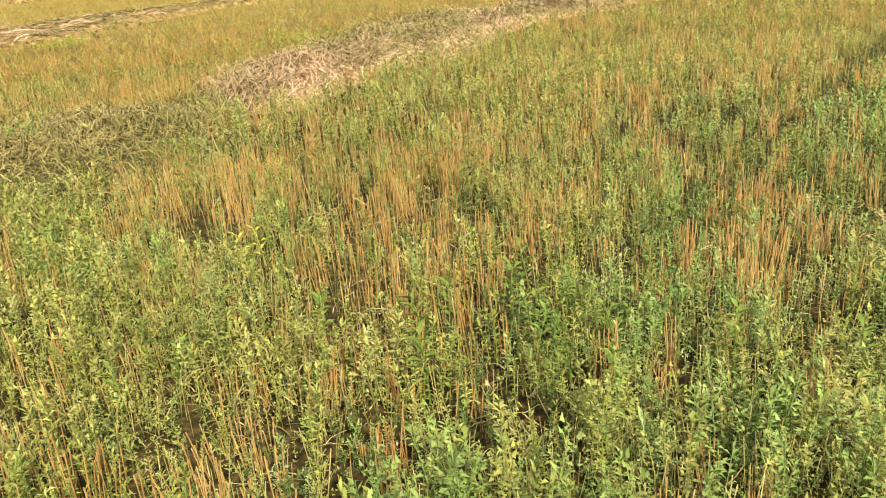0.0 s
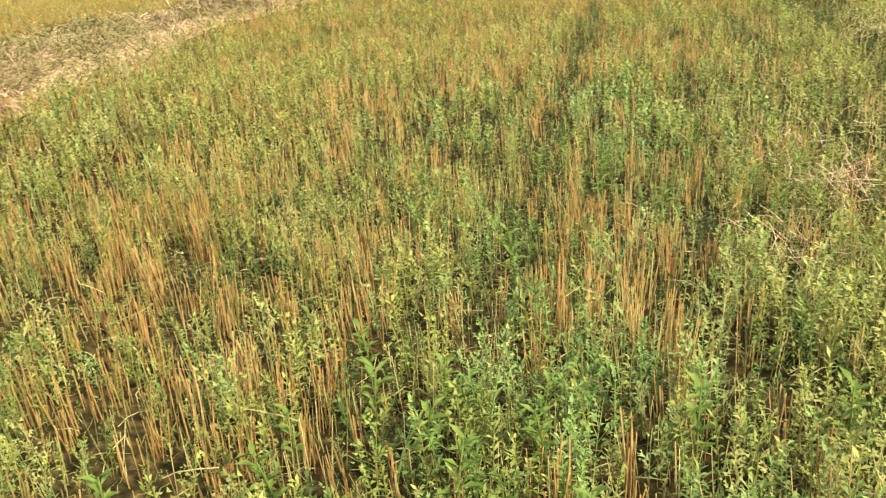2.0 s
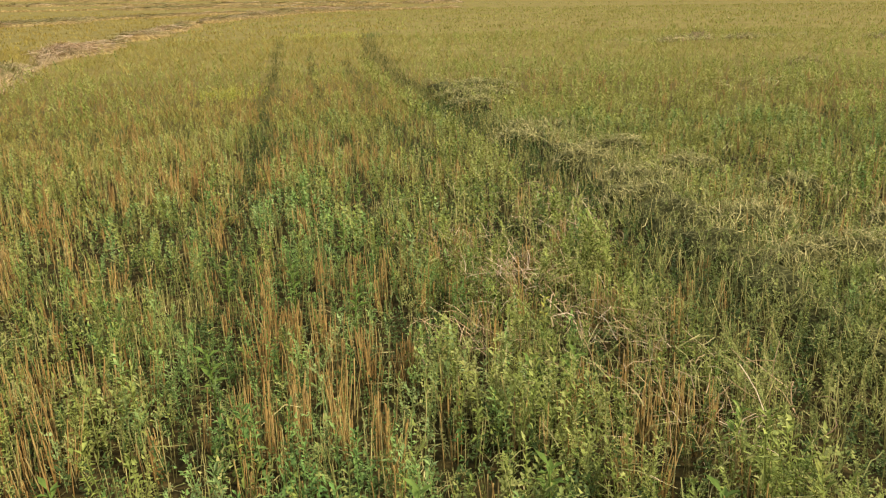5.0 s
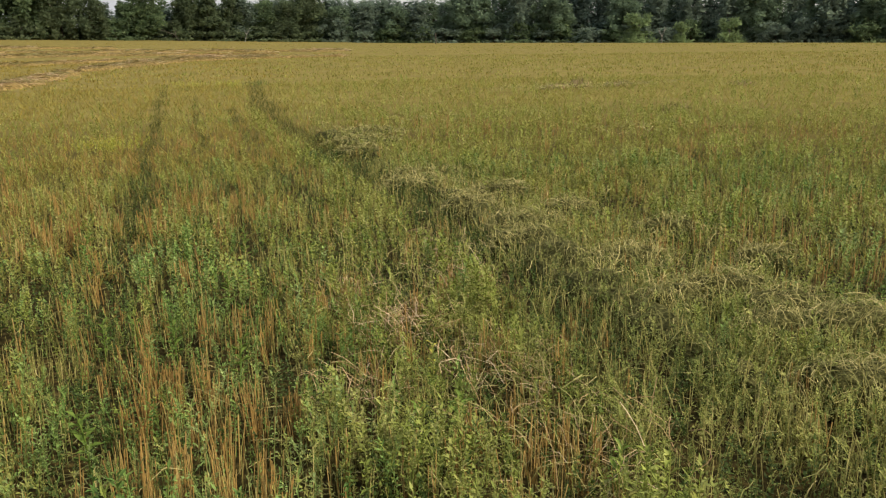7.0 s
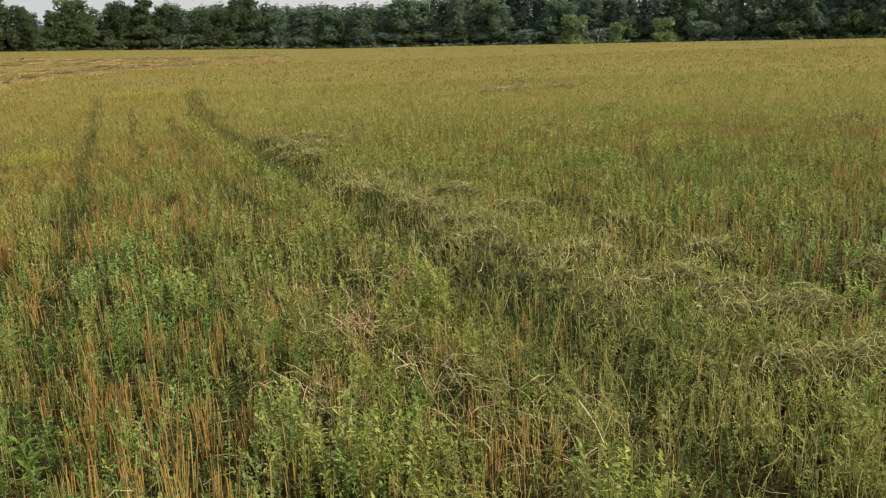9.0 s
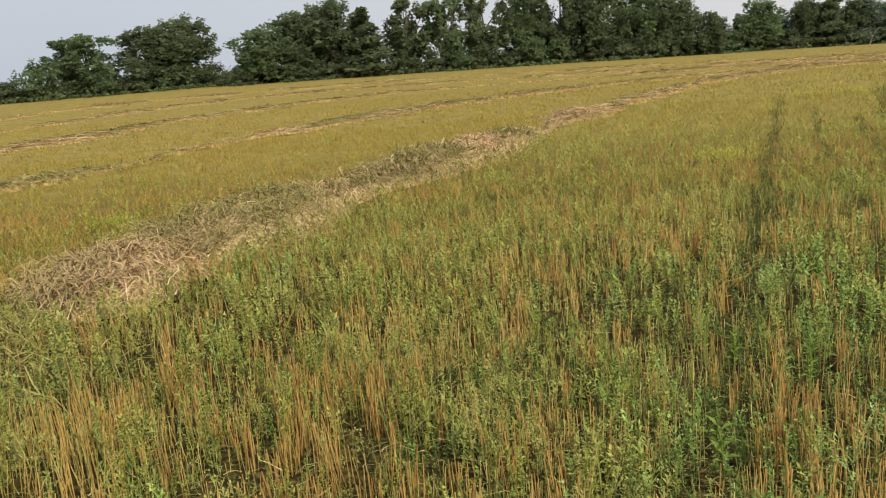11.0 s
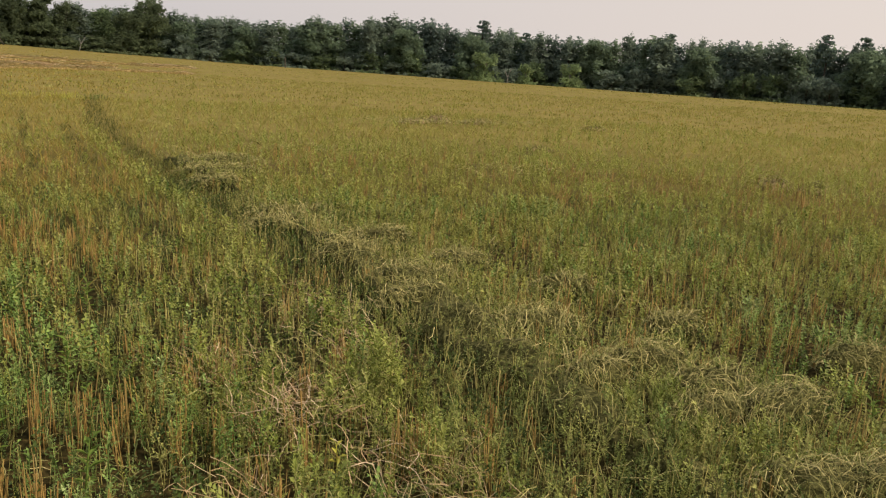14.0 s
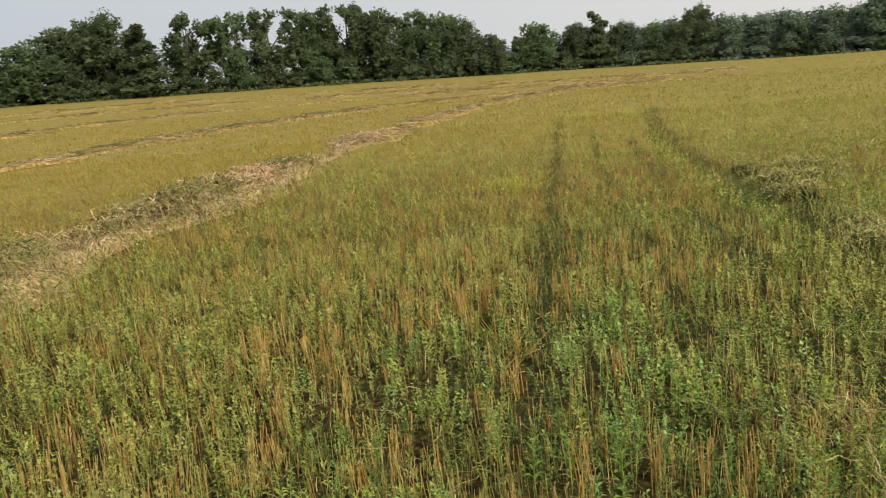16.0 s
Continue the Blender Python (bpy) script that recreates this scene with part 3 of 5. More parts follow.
# ---- stubble ----
stubble, stems = Heap(), Heap()
thin_stalk = stalk_shape(3)
for r0, r1, density, count, width, seed in ((0.0, 5.0, 112, 7, 0.0024, 21), (5.0, 9.5, 56, 6, 0.0029, 22), (9.5, 16.0, 18, 4, 0.0036, 23)):
    cx, cy, g = spots(r0, r1, density, seed, behind=0.3 if r0 < 5 else 0.05)
    cx = row_snap(cx, cy, g)
    want = (0.92 - 0.70 * np.clip(green(cx, cy), 0, 1)) * (1 - 0.9 * bare(cx, cy)) * np.clip(-0.45 + 2.4 * patches(cx, cy, 0.4, 31), 0.06, 1) * (1 - 0.8 * gap(cx, cy)) * (1 - 0.9 * straw_cover(cx, cy)) * (1 - 0.85 * sunk(cx, cy)) * (1 - 0.5 * ridge(cx, cy))
    want = np.clip(want + 0.35 * red(cx, cy) * (1 - bare(cx, cy)), 0, 1)
    cx, cy = keep(g.random(len(cx)) < want, cx, cy)
    many_stalks = g.integers(2, 2 * count - 1, len(cx))
    tall = (0.17 + 0.07 * patches(cx, cy, 0.5, 33)) * g.uniform(0.7, 1.25, len(cx)) * (1 - 0.5 * bare(cx, cy))
    lean = g.normal(0, 0.06, (len(cx), 2))
    k = np.repeat(np.arange(len(cx)), many_stalks)
    x, y = cx[k] + g.normal(0, 0.020, len(k)), cy[k] + g.normal(0, 0.036, len(k))
    size = np.stack([width * g.uniform(0.7, 1.4, len(k)), tall[k] * np.clip(g.normal(0.87, 0.22, len(k)), 0.25, 1.3)], -1)
    stubble.scatter(thin_stalk, np.stack([x, y, land(x, y) - 0.01], -1), g.uniform(0, 6.28, len(k)), size, lean[k] + g.normal(0, 0.06, (len(k), 2)))
for r0, r1, density, width, seed in ((0.0, 5.0, 330, 0.0014, 24), (5.0, 10.0, 130, 0.0019, 25)):
    x, y, g = spots(r0, r1, density, seed)
    want = np.clip(0.3 + 1.2 * patches(x, y, 0.28, 45), 0, 1) * (1 - 0.9 * gap(x, y)) * (1 - 0.8 * bare(x, y)) * (1 - 0.8 * straw_cover(x, y))
    x, y = keep(g.random(len(x)) < want, x, y)
    tall = (0.12 + 0.12 * patches(x, y, 0.8, 46)) * g.uniform(0.7, 1.25, len(x))
    many(stems, [thin_stalk], x, y, land(x, y) - 0.01, g, np.stack([width * g.uniform(0.7, 1.4, len(x)), tall], -1), 0.1)
g = np.random.default_rng(26)
y = 1.6 + 9.0 * g.random(6500)
x = np.interp(y, TRACKS[2][0], TRACKS[2][1]) + g.uniform(-0.35, 1.9, len(y))
x, y = keep(g.random(len(y)) < np.maximum(0.4 * sunk(x, y), 0.9 * hay_side(x, y)) * np.clip(1.1 - gap(x, y), 0.1, 1), x, y)
many(stems, [thin_stalk], x, y, land(x, y) - 0.01, g, np.stack([g.uniform(0.0012, 0.0024, len(x)), g.uniform(0.13, 0.27, len(x))], -1), 0.2)
stems.stuff("weed_stems", M_STEM, "pale thin weed stems standing among the stubble", "weeds")
stubble.stuff("stubble", M_STUBBLE, "orange and tan cut grain stalks standing in drill rows", "stubble")

# ---- weeds among the stubble ----
weeds, fresh_weeds, dying, hazed_weeds = Heap(), Heap(), Heap(), Heap()


def fresh_strip(x, y):
    """Share of fresh green plants: most between the wheel marks and in loose patches."""
    lane = x + 0.07 * y
    strip = np.clip(1.3 - np.abs(lane - 0.25) / 0.85, 0, 1) * np.interp(y, [0, 3, 7, 12, 20], [0.75, 0.8, 0.7, 0.35, 0.05])
    loose = np.clip(2.4 * (patches(x, y, 1.5, 14) - 0.50), 0, 0.9) * np.where(x > 1.5, 1.0, 0.65) * np.clip(1.3 - np.hypot(x, y) / 25, 0, 1)
    spot = np.clip(1.4 - np.hypot(x - 5.0, (y - 7.1) * 1.3) / 0.9, 0, 0.9)
    return np.clip(np.maximum(np.maximum(strip * (0.4 + patches(x, y, 0.8, 15)), loose), spot), 0.06, 0.95) * (1 - 0.6 * ridge(x, y)) * np.interp(np.hypot(x, y), [6, 10, 16], [1, 0.6, 0.3])


g0 = np.random.default_rng(5)
lance = [weed_shape(g0, 23, 0.100, 0.21, 0.13) for _ in range(7)]
wispy = [wispy_shape(g0, 10, 0.064) for _ in range(6)]
sprigs = [simple_weed(g0, 12, 0.24, 0.34, 0.1) for _ in range(4)]
mid_weeds = [simple_weed(g0, 30, 0.115, 0.62, 0.2) for _ in range(8)]
low_weeds = [simple_weed(g0, 18, 0.15, 0.6, 0.3) for _ in range(6)]
for shapes, r0, r1, density, lift, seed in ((sprigs, 0.0, 5.0, 210, 0.45, 40), (lance + wispy, 0.0, 3.9, 560, 1.0, 40), (lance + wispy, 3.9, 5.2, 430, 1.0, 41), (mid_weeds, 5.2, 10.5, 360, 1.0, 42), (low_weeds, 10.5, 18.0, 160, 1.0, 43), (low_weeds, 18.0, 28.0, 30, 1.2, 44)):
    x, y, g = spots(r0, r1, density, seed, behind=0.06)
    low = shapes is sprigs
    want = (0.75 if low else np.maximum(green(x, y), 0.8 * ridge(x, y)) * (1 - 0.85 * bare(x, y))) * np.clip(0.2 + 1.0 * patches(x, y, 0.25, 45), 0.02, 1) * (1 - (0.2 if low else 0.9) * gap(x, y)) * (1 - np.clip(1.7 * patches(x, y, 1.1, 47) - 0.1, 0.1, 1) * straw_cover(x, y))
    x, y = keep(g.random(len(x)) < want, x, y)
    tall = lift * (0.205 + 0.09 * patches(x, y, 0.8, 46) + 0.14 * (patches(x, y, 0.25, 45) - 0.5) - 0.05 * gap(x, y) + 0.05 * ridge(x, y)) * g.uniform(0.5, 1.2, len(x)) * (1 - 0.3 * bare(x, y) if low else 1 - 0.6 * bare(x, y)) * (1 - 0.3 * sunk(x, y))
    pick = g.random(len(x))
    dull = pick < 0.8 * sunk(x, y) if r0 > 10 else pick < np.maximum(np.maximum(0.9 * sunk(x, y), 0.3 * hay_side(x, y)), 0.30 * patches(x, y, 0.6, 61))
    fresh = ~dull & (g.random(len(x)) < fresh_strip(x, y) * (0.1 if r0 > 10 else 1))
    # share of haze-paled plants grows with distance from the origin
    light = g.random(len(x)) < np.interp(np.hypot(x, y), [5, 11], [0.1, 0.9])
    for heap, m in ((weeds, ~fresh & ~dull & ~light), (hazed_weeds, ~fresh & ~dull & light), (fresh_weeds, fresh), (dying, dull)):
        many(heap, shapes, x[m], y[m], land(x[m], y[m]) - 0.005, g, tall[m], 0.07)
x, y, g = spots(1.6, 6.0, 120, 39, 0, 0, 1.0)
x, y = keep((y < np.abs(x) * 0.55) & (g.random(len(x)) < np.clip(6.5 - np.hypot(x, y), 0, 1) * np.clip(-0.2 + 2.3 * patches(x, y, 0.28, 45), 0, 1) * (1 - straw_cover(x, y))), x, y)
many(weeds, low_weeds, x, y, land(x, y) - 0.005, g, g.uniform(0.16, 0.30, len(x)), 0.12)
# dull wiry plants of the eastern wheel mark and of the trampled edge beside it
for shapes, y0, y1, n, seed in ((wispy, 1.6, 6.0, 2600, 58), (mid_weeds, 6.0, 15.0, 3000, 59)):
    g = np.random.default_rng(seed)
    y = g.uniform(y0, y1, n)
    x = np.interp(y, TRACKS[2][0], TRACKS[2][1]) + g.uniform(-0.3, 1.6, n)
    x, y = keep(g.random(n) < np.maximum(0.4 * sunk(x, y), 0.5 * hay_side(x, y)) * np.clip(1.05 - gap(x, y), 0.05, 1), x, y)
    many(dying, shapes, x, y, land(x, y) - 0.005, g, g.uniform(0.16, 0.27, len(x)) * (1 - 0.35 * bare(x, y)), 0.22)
# the near set fills marks and hollows with leaves darkened for shade
track_weeds, mark_growth = Heap(), Heap()
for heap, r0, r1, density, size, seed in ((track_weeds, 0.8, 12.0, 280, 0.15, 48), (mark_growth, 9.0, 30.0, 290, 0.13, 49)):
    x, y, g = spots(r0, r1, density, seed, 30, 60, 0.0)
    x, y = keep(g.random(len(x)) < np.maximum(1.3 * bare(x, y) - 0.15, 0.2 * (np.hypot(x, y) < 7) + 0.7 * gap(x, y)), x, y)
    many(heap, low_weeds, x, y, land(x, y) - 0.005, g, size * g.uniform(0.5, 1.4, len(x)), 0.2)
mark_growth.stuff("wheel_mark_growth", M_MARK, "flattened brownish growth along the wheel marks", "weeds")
track_weeds.stuff("shaded_gap_weeds", M_TRACK, "low green weeds darkened for shade in the wheel marks and gaps", "weeds")
fresh_weeds.stuff("fresh_weeds", M_LEAFY, "fresh green weeds thick between the wheel marks", "weeds")
weeds.stuff("weeds", M_WEED, "olive green leafy weeds growing through the stubble", "weeds")
hazed_weeds.stuff("hazed_weeds", M_PALE, "olive weeds further off in the stubble, paled for haze", "weeds")
dying.stuff("dying_weeds", M_GREY, "grey-green dying weed stems in and beside the wheel mark", "weeds")

# ---- stubble and weeds far out ----
far, gold, weedy = Heap(), Heap(), Heap()
fine_tufts = [blade_fan(g0, 5, 0.028, 0.45, 0.8) for _ in range(5)]
tufts = [blade_fan(g0, 4, 0.05, 0.5, 0.8) for _ in range(5)]
wide_tufts = [blade_fan(g0, 4, 0.15, 1.6) for _ in range(5)]
broad_tufts = [blade_fan(g0, 5, 0.30, 2.4) for _ in range(5)]
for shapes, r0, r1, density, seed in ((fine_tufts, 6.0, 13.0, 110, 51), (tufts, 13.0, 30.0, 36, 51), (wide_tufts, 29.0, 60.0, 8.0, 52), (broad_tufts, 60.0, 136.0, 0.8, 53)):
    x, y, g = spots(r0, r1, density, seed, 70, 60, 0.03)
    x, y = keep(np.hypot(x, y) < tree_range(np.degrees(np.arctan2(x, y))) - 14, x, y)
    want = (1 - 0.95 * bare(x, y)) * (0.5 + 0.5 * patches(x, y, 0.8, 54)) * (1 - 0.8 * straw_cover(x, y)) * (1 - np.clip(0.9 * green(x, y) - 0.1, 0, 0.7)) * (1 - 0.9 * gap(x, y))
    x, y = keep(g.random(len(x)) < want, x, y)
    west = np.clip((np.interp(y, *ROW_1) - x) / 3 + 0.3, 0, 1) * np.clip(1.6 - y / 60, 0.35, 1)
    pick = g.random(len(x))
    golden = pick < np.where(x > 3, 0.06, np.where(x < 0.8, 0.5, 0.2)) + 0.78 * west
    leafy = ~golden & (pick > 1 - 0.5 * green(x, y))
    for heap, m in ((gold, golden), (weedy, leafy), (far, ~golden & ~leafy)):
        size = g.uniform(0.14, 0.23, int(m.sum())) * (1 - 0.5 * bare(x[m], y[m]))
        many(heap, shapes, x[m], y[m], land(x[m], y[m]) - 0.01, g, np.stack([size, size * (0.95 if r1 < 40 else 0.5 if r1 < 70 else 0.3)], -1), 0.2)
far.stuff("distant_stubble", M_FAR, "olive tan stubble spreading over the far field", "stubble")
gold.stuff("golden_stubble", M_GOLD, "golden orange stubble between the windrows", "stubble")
weedy.stuff("distant_weeds", M_PALE, "green weeds scattered through the far stubble", "weeds")


# ---- straw ----
def strands(heap, mid, along, g, length, width, turn_spread, rise=0.03, tilt=0.16):
    """Curved straws lying about their middles, as three-piece ribbons with a little tilt."""
    k = len(mid)
    a = along + g.normal(0, turn_spread, k)
    half = length * g.uniform(0.5, 1.2, k) / 2
    bow = g.normal(0, 0.22, k) * half
    roll = g.uniform(-0.6, 0.6, k)
    d = np.stack([np.cos(a), np.sin(a), g.normal(0, tilt, k)], -1)
    n = np.stack([-np.sin(a) * np.cos(roll), np.cos(a) * np.cos(roll), np.sin(roll)], -1)
    side = np.stack([-np.sin(a), np.cos(a), np.zeros(k)], -1)
    w = (width * g.uniform(0.6, 1.4, k))[:, None]
    rows = []
    for s in (-1.0, -0.35, 0.35, 1.0):
        p = mid + d * (half * s)[:, None] + side * (bow * (1 - s * s))[:, None]
        p[:, 2] += rise * (1 - s * s) * g.uniform(0, 1, k)
        rows += [p - n * w, p + n * w]
    verts = np.stack(rows, 1).reshape(-1, 3)
    one = np.array([(0, 1, 3), (0, 3, 2), (2, 3, 5), (2, 5, 4), (4, 5, 7), (4, 7, 6)])
    heap.add(verts, (one[None] + (np.arange(k) * 8)[:, None, None]).reshape(-1, 3))


def olive(y):
    """Where the windrow is more old hay than straw."""
    return np.interp(y, [0.5, 4.4, 5.2, 7.5, 8.5, 10, 11, 14, 18, 21, 27, 29, 60], [1.15, 1.1, -0.15, -0.1, 0.4, 0.35, 0.05, 0.3, 0.35, -0.35, -0.3, 0.45, 0.45])


def windrow(xs, ys, wide, tall, density, straw, width, seed, label, step=0.25, gaps=0.35, mats=None):
    """A long low heap of straw along a line: a matted body and loose straws over it."""
    g = np.random.default_rng(seed)
    xs, ys = np.array(xs, float), np.array(ys, float)
    leg = np.concatenate([[0], np.cumsum(np.hypot(np.diff(xs), np.diff(ys)))])
    s = np.arange(0, leg[-1], step)
    cx, cy = np.interp(s, leg, xs), np.interp(s, leg, ys)
    cx = np.convolve(np.pad(cx, 8, mode="edge"), np.ones(17) / 17, "valid")
    cy = np.convolve(np.pad(cy, 8, mode="edge"), np.ones(17) / 17, "valid")
    ang = np.arctan2(np.gradient(cy), np.gradient(cx))
    half = wide / 2 * (0.5 + 0.75 * patches(s, s * 0, 1.9, seed) + 0.4 * (patches(s, s * 0, 0.6, seed + 1) - 0.5))
    full = np.clip(1 - gaps + gaps * (2.1 * patches(s, s * 0, 3.2, seed + 9) - 0.45), 0.04, 1)
    sway = 0.25 * wide * (patches(s, s * 0, 2.6, seed + 8) - 0.5)
    cx, cy = cx - np.sin(ang) * sway, cy + np.cos(ang) * sway
    half *= full
    ends = np.clip(np.minimum(s, s[-1] - s) / 1.1, 0.0, 1.0)
    half *= 0.35 + 0.65 * ends
    top = tall * ends * full * (0.55 + 0.8 * patches(s, s * 0, 1.1, seed + 2))

    def lift(u, k):
        px, py = cx[k] - np.sin(ang[k]) * u * half[k], cy[k] + np.cos(ang[k]) * u * half[k]
        h = np.clip(1 - u * u, 0, 1) ** 0.6 * top[k] * (0.4 + 1.1 * patches(px, py, 0.5, seed + 3)) + (0.13 * (patches(px, py, 0.14, seed + 4) - 0.5) + 0.10 * (patches(px, py, 0.34, seed + 6) - 0.5)) * np.clip(1.1 - u * u, 0, 1) * ends[k]
        return np.stack([px, py, land(px, py) + 0.11 * ends[k] - 0.01 + h], -1)

    across = np.linspace(-1, 1, 11)
    verts = np.concatenate([lift(np.full(len(s), u), np.arange(len(s))) for u in across])
    verts[:len(s), 2] -= 0.10
    verts[-len(s):, 2] -= 0.10
    i, j = np.meshgrid(np.arange(10), np.arange(len(s) - 1), indexing="ij")
    a = (i * len(s) + j).ravel()
    tris = np.concatenate([np.stack([a, a + 1, a + 1 + len(s)], -1), np.stack([a, a + 1 + len(s), a + len(s)], -1)])
    thing = tagged(new("windrow"), label, "hay bank" if mats else "straw windrow", group="" if mats else "windrows on the field")
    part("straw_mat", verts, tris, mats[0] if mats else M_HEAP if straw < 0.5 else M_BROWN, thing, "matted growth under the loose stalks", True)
    n = int(leg[-1] * wide * density)
    k = g.choice(len(s), n, p=half / half.sum())
    u = np.clip(g.normal(0, 0.52, n), -1.25, 1.25)
    mid = lift(u, k) + np.stack([g.normal(0, 0.1, n), g.normal(0, 0.1, n), g.uniform(-0.01, 0.05, n)], -1)
    swirl = 3.4 * (patches(mid[:, 0], mid[:, 1], 0.9, seed + 5) - 0.5)
    old = g.random(n) < np.clip(-0.08 + 2.0 * (patches(mid[:, 0], mid[:, 1], 1.4, seed + 7) - 0.45) + 0.35 * np.abs(u) + (olive(mid[:, 1]) if straw > 0.2 else 0) + 0.35 * (mid[:, 0] < -11), 0.08, 0.95)
    for name, m, mat, note in (("loose_straw", ~old, mats[1] if mats else M_STRAW, "pale bleached straw on top"), ("loose_hay", old, mats[2] if mats else M_OLIVE, "olive brown hay mixed in along the edges")):
        loose = Heap()
        strands(loose, mid[m], (ang[k] + swirl)[m], g, straw, width, 1.0, 0.10 if straw < 0.5 else 0.04, 0.34 if straw < 0.5 else 0.10)
        v, t = loose.arrays()
        tagged(part(name, v, t, mat, thing, note), kind="stuff")
    return thing


def stretch(y0, y1):
    """Corners of the long windrow between two places."""
    ys = np.linspace(y0, y1, 9)
    return np.interp(ys, *ROW_1), ys


windrow(*stretch(4.1, 14.5), 2.1, 0.23, 420, 0.34, 0.0033, 61, "long windrow of pale pinkish straw lying on the stubble", gaps=0.65)
windrow(*stretch(-6, 4.9), 2.4, 0.10, 560, 0.28, 0.0028, 60, "flattened olive brown hay at the near end of the windrow", gaps=0.3, mats=(M_HAYMAT, M_OLIVE, M_DULL))
windrow(*stretch(11.0, 26.5), 2.1, 0.20, 220, 0.42, 0.0050, 67, "middle stretch of the pale straw windrow on the stubble", gaps=0.65)
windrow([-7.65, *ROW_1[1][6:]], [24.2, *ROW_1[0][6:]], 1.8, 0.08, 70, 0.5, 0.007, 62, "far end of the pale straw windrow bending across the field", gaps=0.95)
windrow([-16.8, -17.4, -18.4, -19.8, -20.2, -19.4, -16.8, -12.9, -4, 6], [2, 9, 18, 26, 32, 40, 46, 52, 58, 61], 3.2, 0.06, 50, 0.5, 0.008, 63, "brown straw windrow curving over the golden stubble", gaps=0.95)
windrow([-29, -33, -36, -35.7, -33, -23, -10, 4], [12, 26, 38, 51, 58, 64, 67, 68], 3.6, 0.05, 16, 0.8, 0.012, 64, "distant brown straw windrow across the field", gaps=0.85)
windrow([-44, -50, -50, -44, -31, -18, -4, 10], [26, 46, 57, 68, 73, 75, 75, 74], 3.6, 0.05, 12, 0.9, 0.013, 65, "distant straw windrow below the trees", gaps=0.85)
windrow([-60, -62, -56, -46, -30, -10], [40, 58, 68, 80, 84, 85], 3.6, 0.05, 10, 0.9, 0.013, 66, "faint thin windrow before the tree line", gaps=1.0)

# added mound: its dark mat makes the shaded east wall of the wheel mark
bank_y = np.linspace(2.2, 15.0, 12)
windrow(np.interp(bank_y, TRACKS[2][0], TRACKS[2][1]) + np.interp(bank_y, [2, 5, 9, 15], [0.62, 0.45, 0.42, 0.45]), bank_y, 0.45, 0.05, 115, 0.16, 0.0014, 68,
        "low bank of grey-green hay, its dark mat added for shade beside the wheel mark", step=0.12, gaps=0.95, mats=(M_HAYMAT, M_HAY, M_OLIVE))

# straws strewn beside the eastern wheel mark and among the stubble
litter = Heap()
g = np.random.default_rng(70)
n = 1900
yy = 1.5 + 13 * g.random(n) ** 1.3
xx = np.interp(yy, [1.5, 3, 5, 8, 12, 15], [2.9, 2.75, 2.6, 2.2, 1.75, 1.5]) + np.abs(g.normal(0, 0.75, n)) - 0.35
ok = patches(xx, yy, 0.7, 71) > 0.42
xx, yy = xx[ok], yy[ok]
strands(litter, np.stack([xx, yy, g.uniform(0.12, 0.25, len(xx))], -1), g.uniform(0, 6.28, len(xx)), g, 0.2, 0.0015, 0.5, 0.06, 0.25)
x, y, g = spots(1.0, 9.0, 26, 72)
strands(litter, np.stack([x, y, g.uniform(0.02, 0.20, len(x))], -1), g.uniform(0, 6.28, len(x)), g, 0.2, 0.0013, 1.0, 0.03)
x, y, g = spots(0.5, 5.0, 170, 73)
strands(litter, np.stack([x, y, g.uniform(0.005, 0.05, len(x))], -1), g.uniform(0, 6.28, len(x)), g, 0.10, 0.0016, 1.0, 0.015)
for cx, cy, r, n in ((1.1, 4.6, 0.35, 130), (1.3, 3.4, 0.4, 130), (0.95, 6.3, 0.35, 90), (1.5, 5.6, 0.4, 90), (1.2, 2.4, 0.4, 80)):
    px, py = cx + g.normal(0, r * 0.6, n), cy + g.normal(0, r * 0.8, n)
    strands(litter, np.stack([px, py, g.uniform(0.06, 0.24, n)], -1), g.uniform(0, 6.28, n), g, 0.2, 0.0014, 1.0, 0.05, 0.3)
for cx, cy, across, n in ((8.6, 22.6, 1.6, 260), (11.4, 22.6, 1.3, 150), (3.2, 15.5, 0.8, 90), (6.5, 12.5, 0.8, 90), (2.6, 21.0, 0.9, 80), (14.0, 33.0, 2.4, 120), (6.0, 40.0, 2.2, 90)):
    px, py = cx + g.normal(0, across, n), cy + g.normal(0, 0.35, n)
    strands(litter, np.stack([px, py, land(px, py) + g.uniform(0.08, 0.17, n)], -1), g.uniform(0, 6.28, n), g, 0.34, 0.0045, 1.0, 0.03, 0.15)
litter.stuff("strewn_straw", M_HAY, "loose bleached straws lying over weeds and stubble", "straw")
fallen = Heap()
for cx, cy, r, n in ((0.75, 5.0, 0.22, 120), (0.9, 4.3, 0.2, 130), (1.1, 4.4, 0.2, 100), (1.3, 3.6, 0.25, 150), (1.58, 5.1, 0.25, 130), (1.56, 5.85, 0.25, 110), (0.65, 3.6, 0.2, 70), (1.5, 2.9, 0.3, 110)):
    px, py = cx + g.normal(0, r * 0.6, n), cy + g.normal(0, r * 0.8, n)
    strands(fallen, np.stack([px, py, g.uniform(0.06, 0.22, n)], -1), g.normal(2.2, 0.7, n), g, 0.15, 0.0014, 0.4, 0.02, 0.6)
fallen.stuff("fallen_stalks", M_STRAW, "tan stalks knocked over beside the wheel marks", "stubble")


